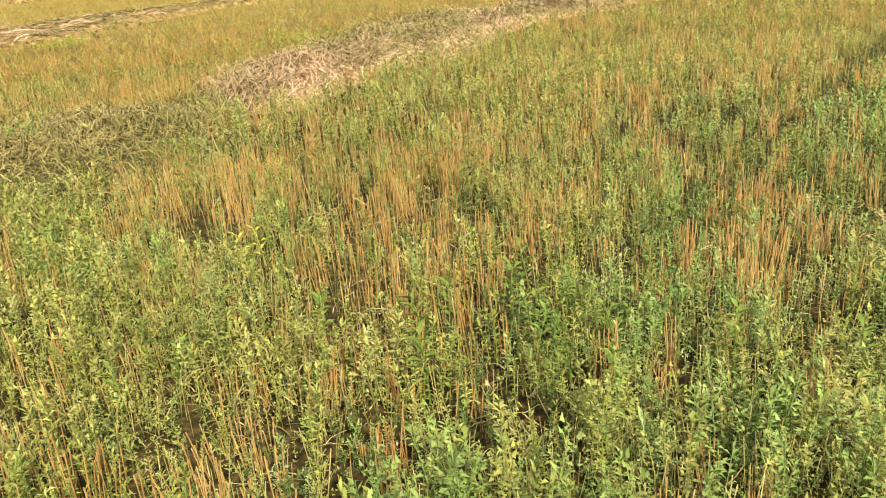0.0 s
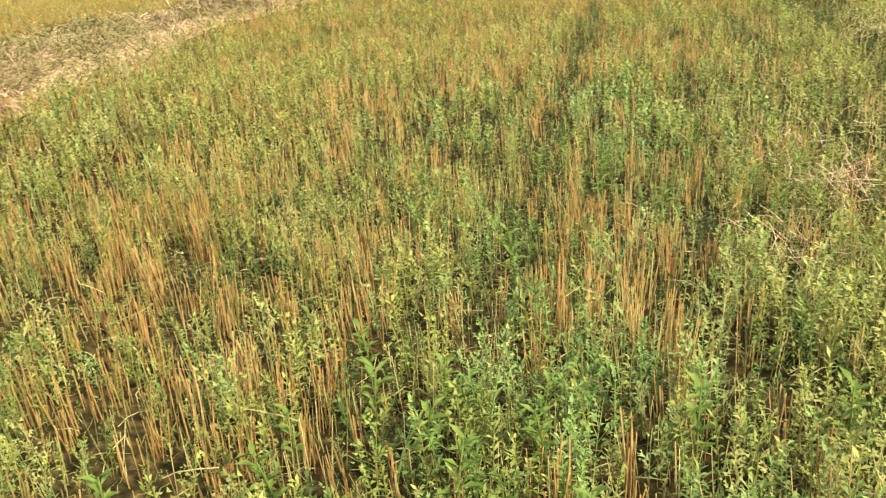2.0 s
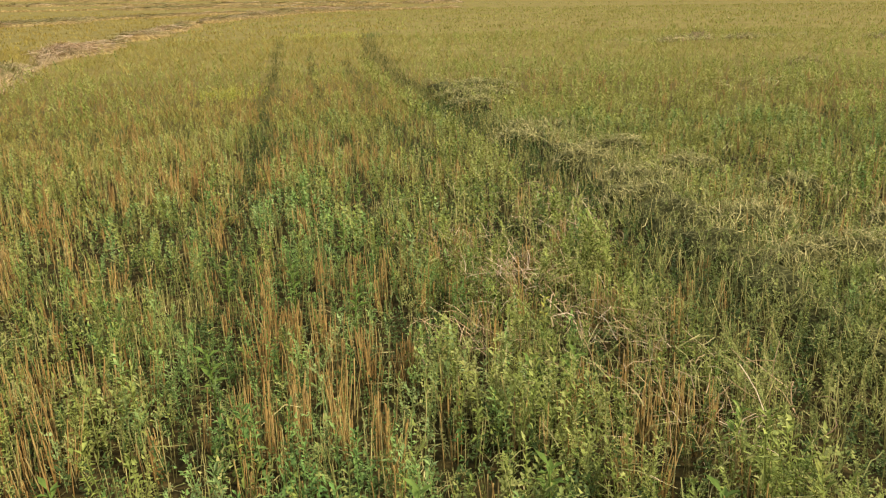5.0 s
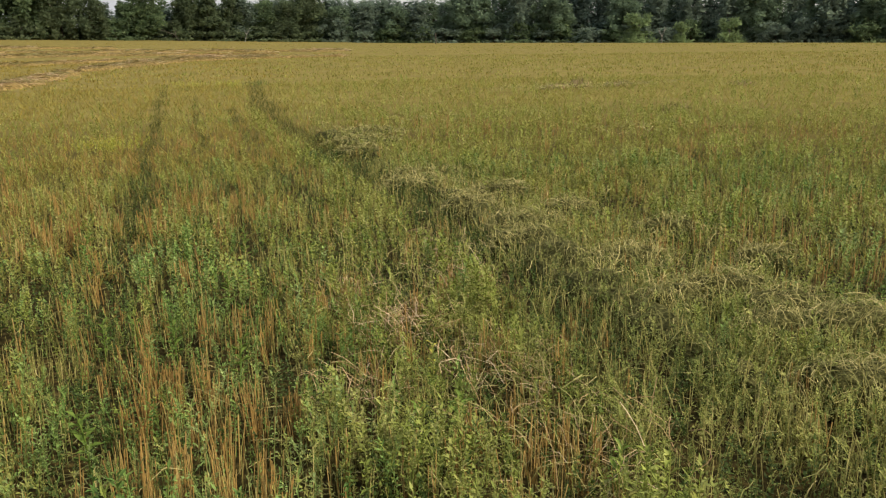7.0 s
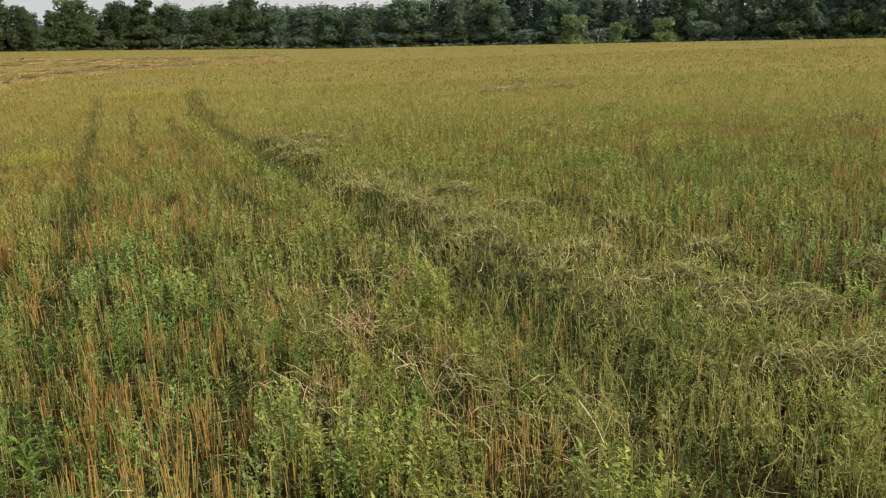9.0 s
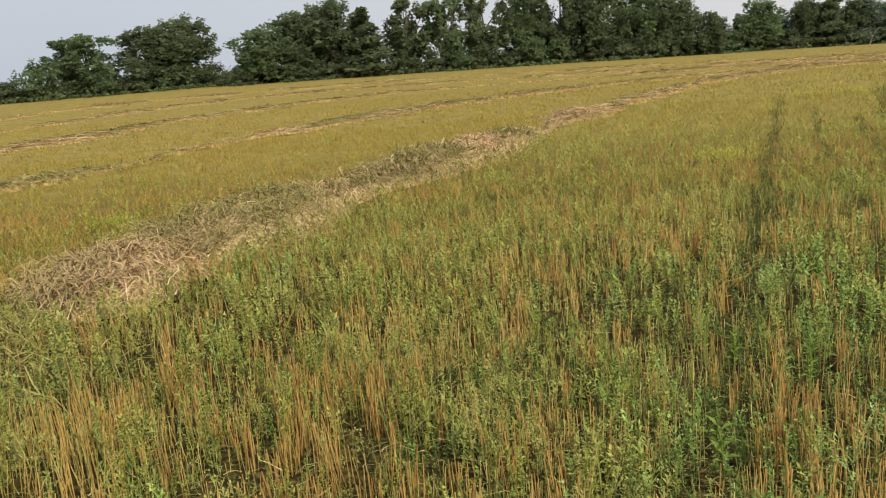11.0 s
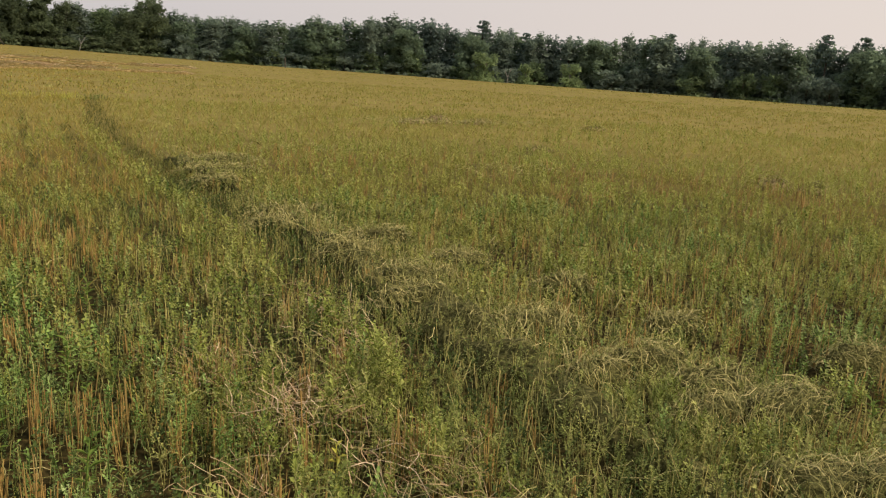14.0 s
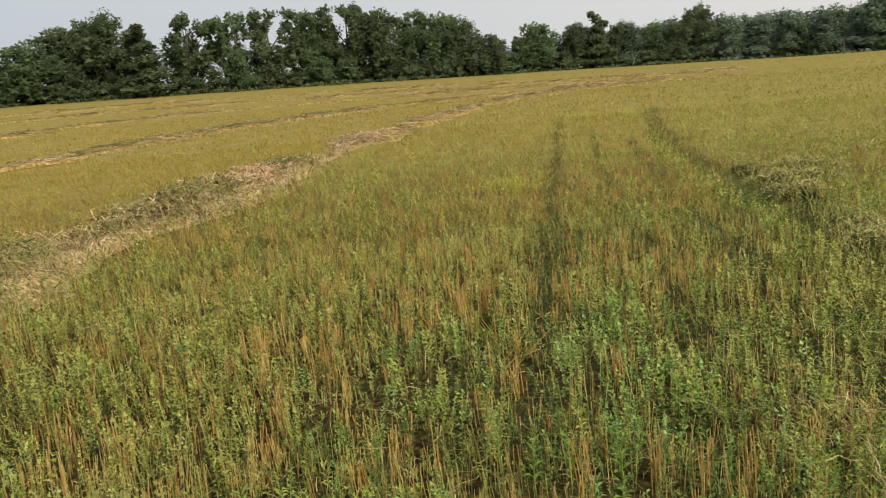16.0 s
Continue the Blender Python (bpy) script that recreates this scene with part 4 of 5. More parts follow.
def hay_clump(x, y, wide, long, tall, turn, count, seed, label, straw=0.45, width=0.0026, base=0.15, mats=None):
    """A rumpled mat of hay left on top of the stubble."""
    g = np.random.default_rng(seed)
    thing = tagged(new("hay_clump"), label, "hay clump", group="hay left on the field")
    thing.location = (x, y, float(land(x, y)))
    c, s = math.cos(turn), math.sin(turn)

    def skin(u, v):
        r = np.hypot(u, v)
        h = np.clip(1 - r ** 2.2, 0, 1) ** 0.6 * tall * (0.6 + 0.8 * patches(u * long * 3 + x, v * wide * 3 + y, 0.9, seed))
        px, py = u * long / 2, v * wide / 2
        return np.stack([px * c - py * s, px * s + py * c, base + h + 0.05 * (patches(px + x, py + y, 0.07, seed + 3) - 0.5)], -1)

    rings, spokes = 8, 26
    verts = [skin(np.zeros(1), np.zeros(1))]
    a = np.linspace(0, 2 * np.pi, spokes, endpoint=False)
    for k in range(1, rings + 1):
        f = k / rings * (1 + (0.22 * (patches(np.cos(a) * 2, np.sin(a) * 2, 0.8, seed + 1) - 0.5)))
        ring = skin(np.cos(a) * f, np.sin(a) * f)
        ring[:, 2] -= (base + 0.01) * (k == rings)
        verts.append(ring)
    tris = [(0, 1 + j, 1 + (j + 1) % spokes) for j in range(spokes)]
    for k in range(rings - 1):
        for j in range(spokes):
            p, q = 1 + k * spokes + j, 1 + k * spokes + (j + 1) % spokes
            tris += [(p, p + spokes, q + spokes), (p, q + spokes, q)]
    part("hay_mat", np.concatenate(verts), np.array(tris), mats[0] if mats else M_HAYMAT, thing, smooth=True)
    rr, aa = np.sqrt(g.random(count)) * 1.25, g.uniform(0, 6.28, count)
    mid = skin(rr * np.cos(aa), rr * np.sin(aa)) + np.stack([np.zeros(count), np.zeros(count), g.uniform(-0.05, 0.045, count) - 0.1 * np.clip(rr - 0.7, 0, 1)], -1)
    loose = Heap()
    strands(loose, mid, turn + 5.0 * (patches(mid[:, 0] + x, mid[:, 1] + y, 0.25, seed + 2) - 0.5), g, straw, width, 0.7, 0.05, 0.3)
    v, t = loose.arrays()
    tagged(part("loose_hay", v, t, mats[1] if mats else M_HAY, thing), kind="stuff")
    return thing


HAY = "grey-green weathered hay draped over standing weeds"
for k, (x, y, wide, long, turn) in enumerate(LEDGES):
    hay_clump(x, y, wide, long, 0.045 if y < 8 else 0.02, turn, int(2300 * wide * long) + 170, 80 + k, HAY, 0.14 if y < 7 else 0.19, 0.0014 if y < 5 else 0.0019 if y < 8 else 0.0028, 0.14 if y < 8 else 0.11)
for k, (x, y, wide, long, tall) in enumerate((
        (9.75, 23.4, 0.45, 0.75, 0.15), (9.0, 23.2, 0.4, 0.9, 0.06), (10.9, 23.3, 0.4, 0.8, 0.05), (8.6, 15.6, 0.3, 0.6, 0.05), (13.9, 21.6, 0.3, 0.7, 0.05), (10.1, 10.8, 0.3, 0.6, 0.08), (10.6, 10.4, 0.25, 0.5, 0.06))):
    hay_clump(x, y, wide, long, tall, 0.05 * (k % 3), 260, 110 + k, "small flattened tussock of brown hay on the open stubble", 0.25, 0.004, 0.07, (M_HEAP, M_OLIVE))


# ---- single plants ----
def broadleaf_weed(seed, leaves, size, mat, label):
    """A leafy weed: one stem and separate lance-shaped leaves."""
    g = np.random.default_rng(seed)
    thing = tagged(new("broadleaf_weed"), label, "weed plant", group="leafy weeds beside the walk")
    tall = 0.24
    bend = Vector((g.uniform(-0.04, 0.04), g.uniform(-0.04, 0.04), 0))
    pts = [bend * (z * z) + Vector((0, 0, z * tall)) for z in (0, 0.35, 0.7, 1.0)]
    v, t = tube(pts, [0.004, 0.0035, 0.003, 0.002], 5)
    part("stem", v, t, mat, thing)
    turn = g.uniform(0, 6.28)
    for k in range(leaves):
        z = 0.3 + 0.7 * k / (leaves - 1)
        turn += 2.4
        v, t = [], []
        leaf_tris(v, t, bend * (z * z) + Vector((0, 0, z * tall)), (math.cos(turn), math.sin(turn), 0.25 + 0.5 * z), size * g.uniform(0.7, 1.1), 0.2, 0.15)
        part("leaf", np.array(v), np.array(t), mat, thing)
    return thing


LUSH = [broadleaf_weed(200 + k, 15, 0.055, M_LUSH, "bright green weed with lance-shaped leaves in the stubble") for k in range(3)]
LUSH_AT = ((-0.6, 2.15), (-0.4, 2.05), (-0.12, 1.85), (0.02, 1.95), (0.5, 1.9), (-0.8, 2.0), (1.2, 2.05), (-0.4, 3.3), (-0.3, 2.2), (-1.3, 1.2), (-1.35, 1.0), (-0.5, 1.5), (0.12, 1.75), (-0.25, 1.8),
           (-0.7, 1.75), (0.75, 2.3), (-1.55, 1.35), (-0.95, 2.5), (2.7, 2.6), (2.85, 2.5), (-0.15, 4.4), (0.1, 5.2), (0.2, 4.7), (1.0, 3.1), (-1.1, 1.55), (0.35, 2.2), (5.2, 7.4), (4.4, 6.4), (5.6, 7.0), (4.9, 6.8),
           (-0.71, 2.46), (-0.05, 2.06), (-0.22, 1.98), (0.85, 3.17), (-1.47, 1.24), (-1.69, 1.09), (-0.42, 2.32), (-0.09, 2.19), (-1.31, 0.77), (-0.52, 4.52), (-0.96, 6.57), (0.2, 6.44), (-0.37, 4.64), (1.45, 2.62), (0.16, 3.98), (3.56, 3.44))
g = np.random.default_rng(9)
for k, (x, y) in enumerate(LUSH_AT):
    size = g.uniform(0.8, 1.3)
    m = pose(x, y, float(land(x, y)) - 0.005, g.uniform(-8, 8), g.uniform(-8, 8), g.uniform(0, 360)) @ Matrix.Scale(size, 4)
    if k < 3:
        LUSH[k].matrix_basis = m
    else:
        put_copy(LUSH[k % 3], m)
pale = broadleaf_weed(230, 9, 0.05, M_YELLOW, "yellowing weed with one broad pale leaf beside the wheel mark")
pale.matrix_basis = pose(1.07, 3.85, 0, 3, 4, 40) @ Matrix.Scale(0.85, 4)
for x, y, k in ((-2.05, 1.9, 1.1), (-2.1, 2.05, 1.0), (-1.95, 1.85, 0.9)):
    put_copy(pale, pose(x, y, 0, 4, -3, 90 * k) @ Matrix.Scale(k, 4))["label"] = "yellowing weed standing in the stubble"


def weed_patch(x, y, wide, deep, count, seed, mat, label):
    """A patch of one kind of weed."""
    g = np.random.default_rng(seed)
    px, py = x + g.normal(0, wide / 2.2, count), y + g.normal(0, deep / 2.2, count)
    heap = Heap()
    many(heap, low_weeds, px, py, land(px, py), g, g.uniform(0.16, 0.26, count), 0.15)
    v, t = heap.arrays()
    tagged(new("weed_patch", mesh_of("weed_patch", v, t, mat)), label, "weed patch", kind="stuff")


weed_patch(-1.75, 13.6, 0.55, 0.9, 130, 240, M_YELLOW, "bright yellow patch of flowering weeds in the stubble")
weed_patch(0.0, 29.4, 0.7, 1.2, 90, 241, M_YELLOW, "pale yellow weeds at the end of the strip")
weed_patch(-1.4, 29.8, 1.2, 1.2, 110, 242, M_YELLOW, "pale yellow weeds at the end of the strip")
weed_patch(-9.2, 8.6, 0.7, 0.6, 90, 243, M_PATCH, "bright green patch of fresh weeds behind the windrow")
weed_patch(-14.1, 7.1, 0.8, 0.5, 80, 244, M_PATCH, "bright green patch of fresh weeds on golden stubble")
weed_patch(0.75, 29.0, 0.35, 1.0, 70, 245, M_GREY, "grey-green tall weeds at the end of the strip")


# ---- trees ----
def lobe_leaves(g, lobes, clumps, count, leaf):
    """Rounded lobes: coarse leaves within, smaller clumps on the skin and small leaves over those."""
    heap = Heap()
    L = np.array(lobes)
    vol = L[:, 3] * L[:, 4]
    pick = g.choice(len(L), clumps, p=vol / vol.sum())
    d = g.normal(0, 1, (clumps, 3))
    d[:, 2] = np.abs(d[:, 2]) * 0.9 - 0.25
    d /= np.linalg.norm(d, axis=1)[:, None]
    reach = np.stack([L[pick, 3], L[pick, 3], L[pick, 4]], -1)
    mid = L[pick, :3] + d * reach * g.uniform(0.62, 0.98, (clumps, 1))
    own = reach.min(1) * g.uniform(0.28, 0.5, clumps)
    k = g.integers(0, clumps, count)
    e = g.normal(0, 1, (count, 3))
    e /= np.linalg.norm(e, axis=1)[:, None]
    p = mid[k] + e * (own[k] * g.random(count) ** 0.4)[:, None] * np.array([1, 1, 1.5])
    inner = count // 3
    q = L[g.choice(len(L), inner, p=vol / vol.sum())]
    e = g.normal(0, 1, (inner, 3))
    e *= (0.78 * g.random(inner) ** 0.4 / np.linalg.norm(e, axis=1))[:, None]
    p = np.concatenate([p, q[:, :3] + e * q[:, [3, 3, 4]]])
    size = np.concatenate([np.full(count, leaf), np.full(inner, leaf * 2.4)])
    size, p = size[p[:, 2] > 0.005], p[p[:, 2] > 0.005]
    n = len(p)
    a, b = g.normal(0, 1, (n, 3)), g.normal(0, 1, (n, 3))
    a /= np.linalg.norm(a, axis=1)[:, None]
    b -= a * (a * b).sum(1)[:, None]
    b /= np.linalg.norm(b, axis=1)[:, None]
    s = (size * g.uniform(0.55, 1.35, n))[:, None]
    verts = np.stack([p + a * s, p - a * s * 0.5 + b * s * 0.8, p - a * s * 0.6 - b * s * 0.7], 1).reshape(-1, 3)
    heap.add(verts, np.arange(3 * n).reshape(-1, 3))
    return heap.arrays()


def tree(kind, seed, crown_mat, bark, label, category, group):
    """A tree one unit high and about as wide as its kind is; scaled where it stands."""
    g = np.random.default_rng(seed)
    thing = tagged(new("tree" if category == "tree" else "shrub"), label, category, group=group)
    lobes = []
    if kind == "broad":
        for _ in range(36):
            a, z = g.uniform(0, 6.28), g.uniform(0.08, 0.82)
            r = 0.27 * math.sin(math.pi * min(max((z + 0.12) / 1.12, 0.05), 1)) ** 0.7 * g.uniform(0.3, 1.08)
            lobes.append((r * math.cos(a), r * math.sin(a), z, g.uniform(0.075, 0.12), g.uniform(0.17, 0.27) * (1.2 - 0.75 * z)))
        for _ in range(4):
            a = g.uniform(0, 6.28)
            lobes.append((0.13 * math.cos(a), 0.13 * math.sin(a), 0.80, 0.09, 0.14))
        lobes.append((g.uniform(-0.06, 0.06), 0, 0.87, 0.13, 0.13))
        lobes.append((0, 0, 0.5, 0.22, 0.34))
        clumps, count, leaf = 200, 7000, 0.0135
    elif kind == "open":
        for _ in range(26):
            a, z = g.uniform(0, 6.28), g.uniform(0.26, 0.88)
            r = 0.27 * math.sqrt(max(0.05, 1 - ((z - 0.58) / 0.45) ** 2)) * g.uniform(0.4, 1.1)
            lobes.append((r * math.cos(a), r * math.sin(a), z, g.uniform(0.065, 0.105), g.uniform(0.11, 0.17) * (1.25 - 0.5 * z)))
        lobes += [(0, 0, 0.91, 0.10, 0.08), (0.05, 0.0, 0.2, 0.24, 0.2), (-0.05, 0.05, 0.35, 0.18, 0.16)]
        clumps, count, leaf = 150, 5200, 0.0135
    elif kind == "narrow":
        for k in range(11):
            z = 0.12 + 0.82 * k / 10
            w = 0.16 * (1.15 - z)
            lobes.append((g.normal(0, 0.035), g.normal(0, 0.035), z, w + 0.05 * g.random(), 0.08))
        clumps, count, leaf = 90, 3000, 0.0135
    elif kind == "pine":
        for k in range(12):
            z = 0.25 + 0.72 * k / 11
            w = 0.17 * (1.08 - z) + 0.015
            for _ in range(3):
                a = g.uniform(0, 6.28)
                lobes.append((w * math.cos(a), w * math.sin(a), z + g.normal(0, 0.012), w * 0.85 + 0.02, 0.030))
        lobes.append((0, 0, 0.2, 0.18, 0.2))
        clumps, count, leaf = 110, 3000, 0.0125
    elif kind == "forest":
        for k in range(18):
            z, a = 0.04 + 0.84 * k / 17, g.uniform(0, 6.28)
            w = 0.23 * (1.0 - z) ** 0.5 + 0.03
            r = 0.45 * w * g.random()
            lobes.append((r * math.cos(a), r * math.sin(a), z, w * g.uniform(0.6, 0.95), 0.16 * g.uniform(0.8, 1.3)))
        lobes.append((0, 0, 0.88, 0.05, 0.11))
        clumps, count, leaf = 130, 1800, 0.0165
    else:
        for _ in range(13):
            a, z = g.uniform(0, 6.28), g.uniform(0.05, 0.78)
            r = 0.42 * math.sqrt(max(0.05, 1 - z)) * g.uniform(0.2, 1.1)
            lobes.append((r * math.cos(a), r * math.sin(a), z, g.uniform(0.17, 0.27), g.uniform(0.14, 0.22)))
        for k in range(7):
            lobes.append((0.38 * math.cos(0.9 * k), 0.38 * math.sin(0.9 * k), 0.05, 0.2, 0.12))
        clumps, count, leaf = 80, 1600, 0.026
    lean = Vector((g.uniform(-0.04, 0.04), g.uniform(-0.04, 0.04), 0))
    v, t = tube([lean * z + Vector((0, 0, z * 0.86)) for z in (-0.02, 0.12, 0.35, 0.6, 0.85, 1)], [0.026, 0.020, 0.016, 0.011, 0.006, 0.002], 7)
    part("trunk", v, t, bark, thing)
    for lobe in lobes[:2 if kind == "forest" else 7]:
        end = Vector(lobe[:3])
        start = lean * (end.z * 0.6) + Vector((0, 0, end.z * 0.55))
        mid = (start + end) / 2 + Vector((0, 0, -0.02))
        v, t = tube([start, mid, end], [0.009, 0.006, 0.002], 5)
        part("limb", v, t, bark, thing)
    v, t = lobe_leaves(g, lobes, clumps, count, leaf)
    part("crown", v, t, crown_mat, thing)
    return thing


WOOD = "trees along the field edge"
KINDS = {
    "b0": tree("broad", 401, M_CROWNS[0], M_BARK, "tall dark green broadleaf tree at the field edge", "tree", WOOD),
    "b1": tree("broad", 402, M_CROWNS[1], M_BARK, "full green broadleaf tree in the tree line", "tree", WOOD),
    "b2": tree("broad", 403, M_CROWNS[0], M_BARK, "rounded dark broadleaf tree in the tree line", "tree", WOOD),
    "o0": tree("open", 404, M_CROWNS[1], M_BARK, "loose-crowned tree with sky showing through", "tree", WOOD),
    "o1": tree("open", 405, M_CROWNS[0], M_BARK, "airy broadleaf tree with a gappy crown", "tree", WOOD),
    "n0": tree("narrow", 406, M_CROWNS[0], M_BARK, "narrow dark tree with a pointed top", "tree", WOOD),
    "p0": tree("pine", 407, M_CROWNS[2], M_BARK, "dark pine rising above the wood", "tree", WOOD),
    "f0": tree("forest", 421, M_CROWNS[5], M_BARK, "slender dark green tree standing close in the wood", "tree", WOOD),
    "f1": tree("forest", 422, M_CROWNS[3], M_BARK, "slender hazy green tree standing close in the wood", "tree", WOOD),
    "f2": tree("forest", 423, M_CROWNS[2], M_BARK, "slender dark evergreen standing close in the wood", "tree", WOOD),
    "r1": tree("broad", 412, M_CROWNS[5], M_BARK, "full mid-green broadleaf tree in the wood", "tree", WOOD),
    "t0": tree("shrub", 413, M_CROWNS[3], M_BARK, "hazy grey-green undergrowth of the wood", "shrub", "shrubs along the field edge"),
    "s0": tree("shrub", 408, M_CROWNS[1], M_BARK, "dense green shrub at the foot of the trees", "shrub", "shrubs along the field edge"),
    "s1": tree("shrub", 409, M_CROWNS[0], M_BARK, "dark leafy shrub at the foot of the trees", "shrub", "shrubs along the field edge"),
    "w0": tree("shrub", 410, M_CROWNS[4], M_PALE_BARK, "pale green willow bush before the dark wood", "shrub", "shrubs along the field edge"),
}
WIDTH = {"f": 0.50, "r": 0.58, "t": 1.0, "b": 0.58, "o": 0.60, "n": 0.34, "p": 0.36, "s": 1.0, "w": 1.0}
used = set()


def stand(kind, az, top, wide, back=0.0):
    """Stand a tree at a bearing, reaching up to the angle top, wide degrees across."""
    d = float(tree_range(az)) + back
    x, y = d * math.sin(radians(az)), d * math.cos(radians(az))
    z = float(land(x, y))
    tall = 1.63 + d * math.tan(radians(top)) - z
    across = d * math.tan(radians(wide)) / WIDTH[kind[0]]
    m = pose(x, y, z - 0.05, 0, 0, random.uniform(0, 360)) @ Matrix.Diagonal((across, across, tall, 1))
    if kind in used:
        return put_copy(KINDS[kind], m)
    used.add(kind)
    KINDS[kind].matrix_basis = m
    return KINDS[kind]


for kind, az, top, wide, back in (
        ("s0", -62, 3.0, 5, 0), ("b1", -58.5, 3.6, 4.5, 4), ("s1", -55, 3.3, 4, 0), ("s0", -51, 3.8, 3.2, 0), ("o0", -48.2, 4.95, 4.4, 2), ("b0", -44.6, 5.25, 4.6, 4), ("b2", -42.4, 5.6, 4.8, 5),
        ("b1", -37.4, 4.75, 4.2, 2), ("b0", -35.3, 5.5, 4.2, 5), ("b2", -33.0, 6.1, 4.6, 4), ("n0", -30.7, 5.15, 3.2, 1), ("o1", -28.0, 5.75, 3.8, 4), ("o0", -25.1, 5.65, 3.2, 3), ("o1", -22.8, 5.7, 3.8, 3),
        ("b1", -20.2, 5.5, 3.6, 5), ("o1", -18.0, 5.65, 3.6, 4), ("b0", -15.8, 5.15, 3.6, 3), ("o0", -13.7, 4.75, 3.4, 4), ("b1", -11.8, 4.55, 3.2, 2), ("b2", -10.4, 4.05, 2.6, 1), ("b0", -8.7, 2.85, 2.2, 0),
        ("b1", -5.7, 3.3, 3.0, 2), ("b0", -3.0, 3.0, 2.0, 2), ("n0", -1.65, 3.45, 2.0, 1), ("b2", -0.3, 2.75, 1.9, 2), ("b1", 1.75, 2.5, 1.9, 2), ("b0", 3.1, 2.4, 1.8, 1), ("b2", 4.5, 3.25, 2.6, 2),
        ("b1", 6.4, 2.0, 2.2, 3), ("b0", 8.2, 2.15, 2.6, 4), ("b1", 10.2, 1.9, 2.2, 3), ("b2", 11.8, 1.95, 2.2, 2), ("b0", 13.3, 2.15, 2.2, 3), ("b1", 14.8, 2.5, 3.0, 4), ("b0", 16.6, 2.45, 2.8, 4),
        ("b2", 18.5, 2.65, 3.0, 5), ("b1", 20.4, 2.35, 2.6, 3), ("p0", 22.2, 2.55, 1.6, 8), ("b0", 22.9, 2.2, 2.8, 3), ("p0", 25.65, 3.0, 1.9, 8), ("b1", 25.0, 2.2, 2.6, 4), ("b2", 27.1, 2.2, 2.4, 5),
        ("p0", 28.5, 2.35, 1.4, 8), ("b0", 29.6, 2.1, 2.4, 4), ("b2", 31.3, 2.05, 2.4, 3), ("b1", 33.0, 2.25, 2.6, 4), ("b0", 35.2, 2.25, 2.6, 3), ("p0", 37.6, 2.65, 2.2, 4), ("b2", 37.2, 2.45, 3.0, 2),
        ("b1", 39.6, 2.05, 2.6, 3), ("b0", 42.0, 2.2, 2.8, 4), ("b2", 44.4, 2.4, 2.8, 3), ("p0", 46.9, 2.95, 1.8, 6), ("b0", 46.5, 2.3, 2.6, 3), ("p0", 48.95, 2.85, 1.8, 6), ("b1", 49.2, 2.3, 2.8, 3),
        ("b2", 52.0, 2.4, 3.0, 3), ("b0", 55.0, 2.5, 3.0, 3), ("b1", 58.0, 2.5, 3.0, 3), ("b2", 61.0, 2.6, 3.2, 3), ("b0", 64.5, 2.7, 3.4, 3)):
    # right of this bearing the leaf copies lightened further for haze are used
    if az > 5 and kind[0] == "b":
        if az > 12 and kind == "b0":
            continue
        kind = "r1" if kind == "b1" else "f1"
    stand(kind, az, top, wide, back)
g = np.random.default_rng(15)
az = -63.0
while az < 66:
    base = float(np.interp(az, [-48, -40, -31, -22, -12, -3.6, 5, 15, 30, 43], [1.0, 1.05, 0.8, 0.45, 0.2, -0.02, -0.3, -0.63, -0.94, -1.05]))
    tall = float(np.interp(az, [-60, -12, -8, 66], [1.5, 1.9, 1.2, 1.6])) * g.uniform(0.7, 1.3)
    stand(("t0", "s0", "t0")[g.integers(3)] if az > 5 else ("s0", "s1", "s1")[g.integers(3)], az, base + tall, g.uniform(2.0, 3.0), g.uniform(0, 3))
    az += g.uniform(1.3, 2.1)
az = -64.0
while az < 66:  # low growth further in, closing the view under the crowns
    base = float(np.interp(az, [-48, -40, -31, -22, -12, -3.6, 5, 15, 30, 43], [1.0, 1.05, 0.8, 0.45, 0.2, -0.02, -0.3, -0.63, -0.94, -1.05]))
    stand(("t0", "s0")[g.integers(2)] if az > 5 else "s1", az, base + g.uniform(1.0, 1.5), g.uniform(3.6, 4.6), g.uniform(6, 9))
    az += g.uniform(2.2, 3.0)
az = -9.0
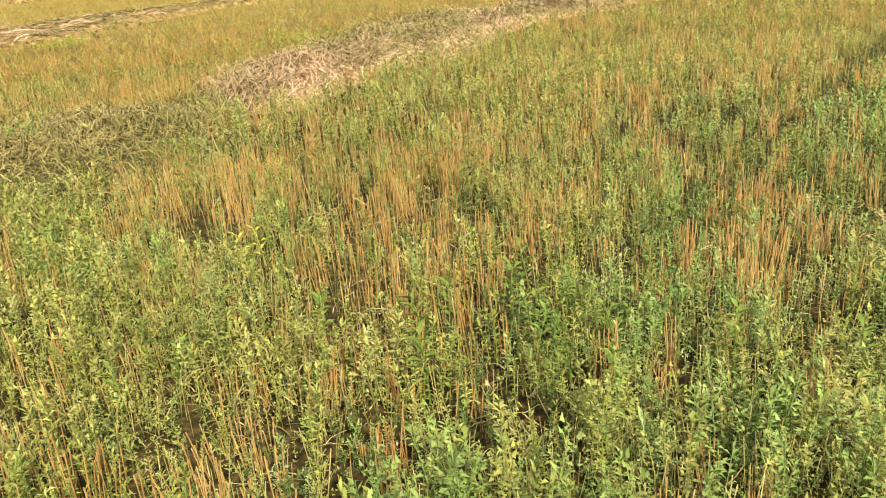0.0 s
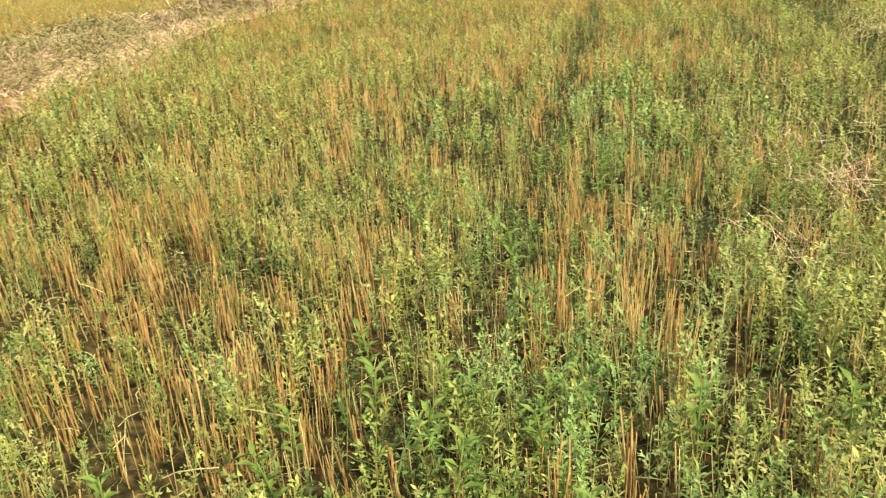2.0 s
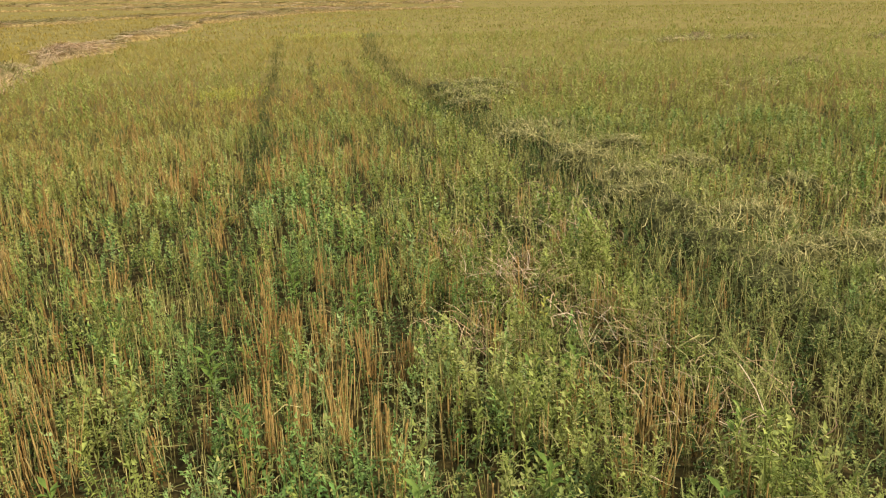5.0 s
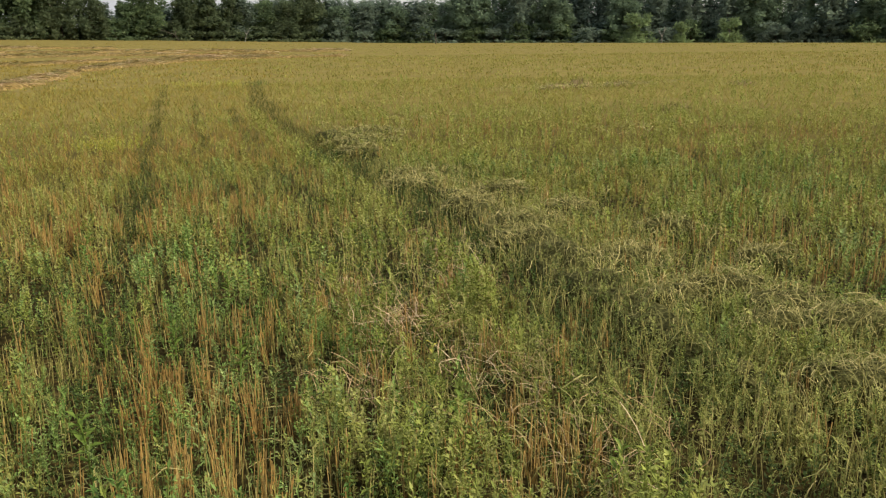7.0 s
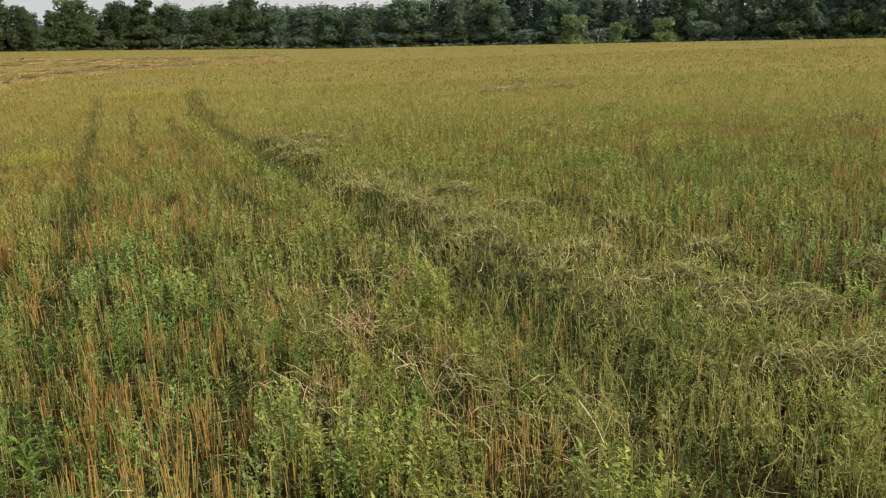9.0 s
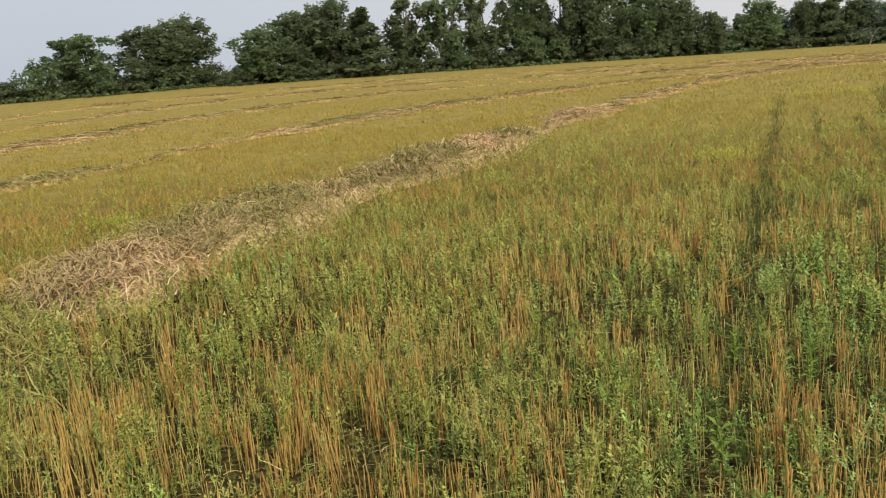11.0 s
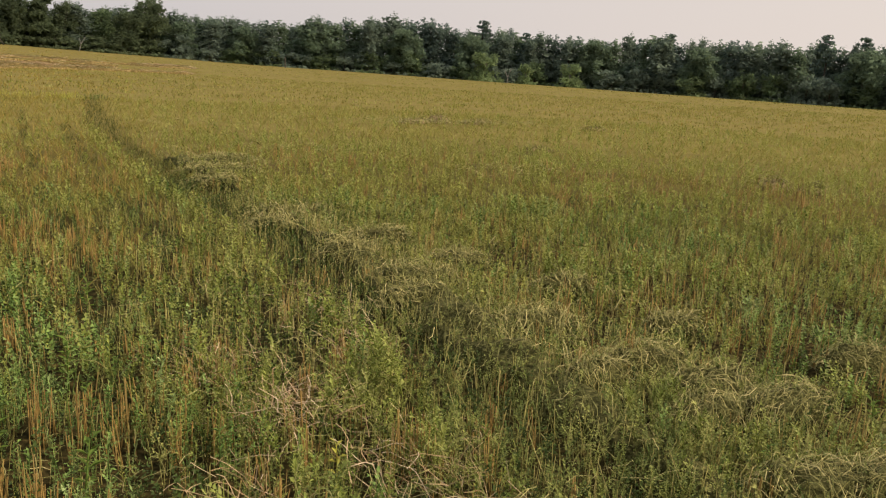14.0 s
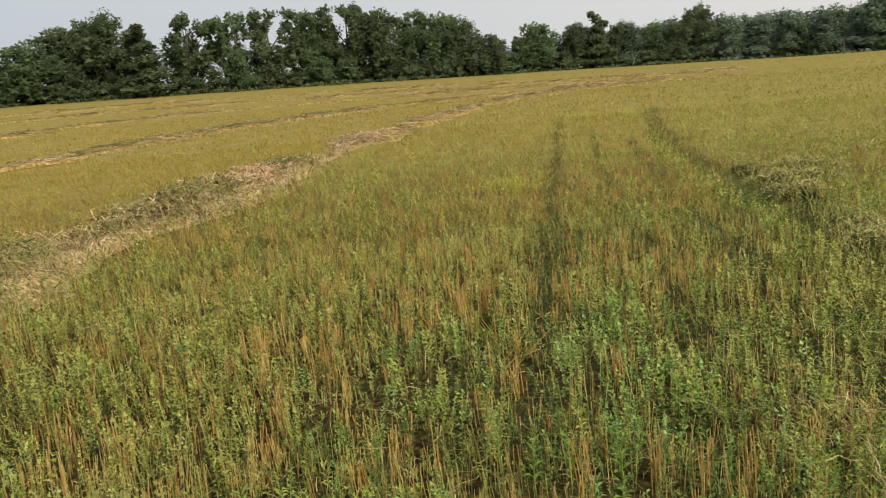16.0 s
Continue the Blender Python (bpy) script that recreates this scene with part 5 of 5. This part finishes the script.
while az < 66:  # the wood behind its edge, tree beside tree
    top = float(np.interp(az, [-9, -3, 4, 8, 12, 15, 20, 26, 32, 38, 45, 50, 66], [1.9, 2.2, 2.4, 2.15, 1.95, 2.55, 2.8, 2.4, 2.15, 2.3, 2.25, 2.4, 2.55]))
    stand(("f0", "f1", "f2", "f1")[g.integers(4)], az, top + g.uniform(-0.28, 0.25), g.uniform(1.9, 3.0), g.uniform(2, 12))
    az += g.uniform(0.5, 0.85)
stand("w0", 25.9, 1.25, 2.6, -2)
stand("w0", 28.6, 0.55, 1.3, -3)
stand("w0", 31.5, 0.75, 2.0, -1)


def leaning_trunk(az, back, pts, radius, label, bark=M_PALE_BARK):
    d = float(tree_range(az)) + back
    x, y = d * math.sin(radians(az)), d * math.cos(radians(az))
    thing = tagged(new("dead_tree"), label, "tree")
    thing.matrix_basis = pose(x, y, float(land(x, y)), 0, 0, -az)
    for k, line in enumerate(pts):
        v, t = tube(line, [radius * (1 - 0.7 * j / (len(line) - 1)) for j in range(len(line))], 6)
        part("trunk" if k == 0 else "limb", v, t, bark, thing)


leaning_trunk(27.4, -5, [[(0, 0, -0.1), (0.08, 0, 0.8), (0.25, 0, 1.5)], [(0.08, 0, 0.8), (-0.35, 0, 1.6), (-0.4, 0, 1.9)], [(0.25, 0, 1.5), (0.6, 0, 2.1)]], 0.09, "forked pale bare trunk before the willow bush")
leaning_trunk(0.4, -4, [[(0, 0, -0.1), (0.3, 0, 0.9), (0.8, 0, 1.8)], [(0.3, 0, 0.9), (0.1, 0, 1.6)]], 0.06, "pale trunk leaning out of the tree line")
leaning_trunk(-3.6, -4, [[(0, 0, -0.1), (-0.5, 0, 0.8), (-1.6, 0, 1.3), (-2.6, 0, 1.5)], [(-0.5, 0, 0.8), (-0.4, 0, 1.3)]], 0.05, "fallen dark limb at the foot of the trees", M_BARK)


def marker_post(az, d):
    x, y = d * math.sin(radians(az)), d * math.cos(radians(az))
    thing = tagged(new("marker_post"), "thin weathered wooden post at the field edge", "post")
    thing.matrix_basis = pose(x, y, float(land(x, y)))
    v, t = tube([(0, 0, -0.2), (0.01, 0, 0.7), (0, 0, 1.35)], [0.07, 0.065, 0.06], 8)
    part("shaft", v, t, M_BARK, thing)
    v, t = tube([(0, 0, 1.33), (0, 0, 1.40)], [0.08, 0.05], 8)
    part("cap", v, t, M_BARK, thing)


marker_post(12.8, 120)
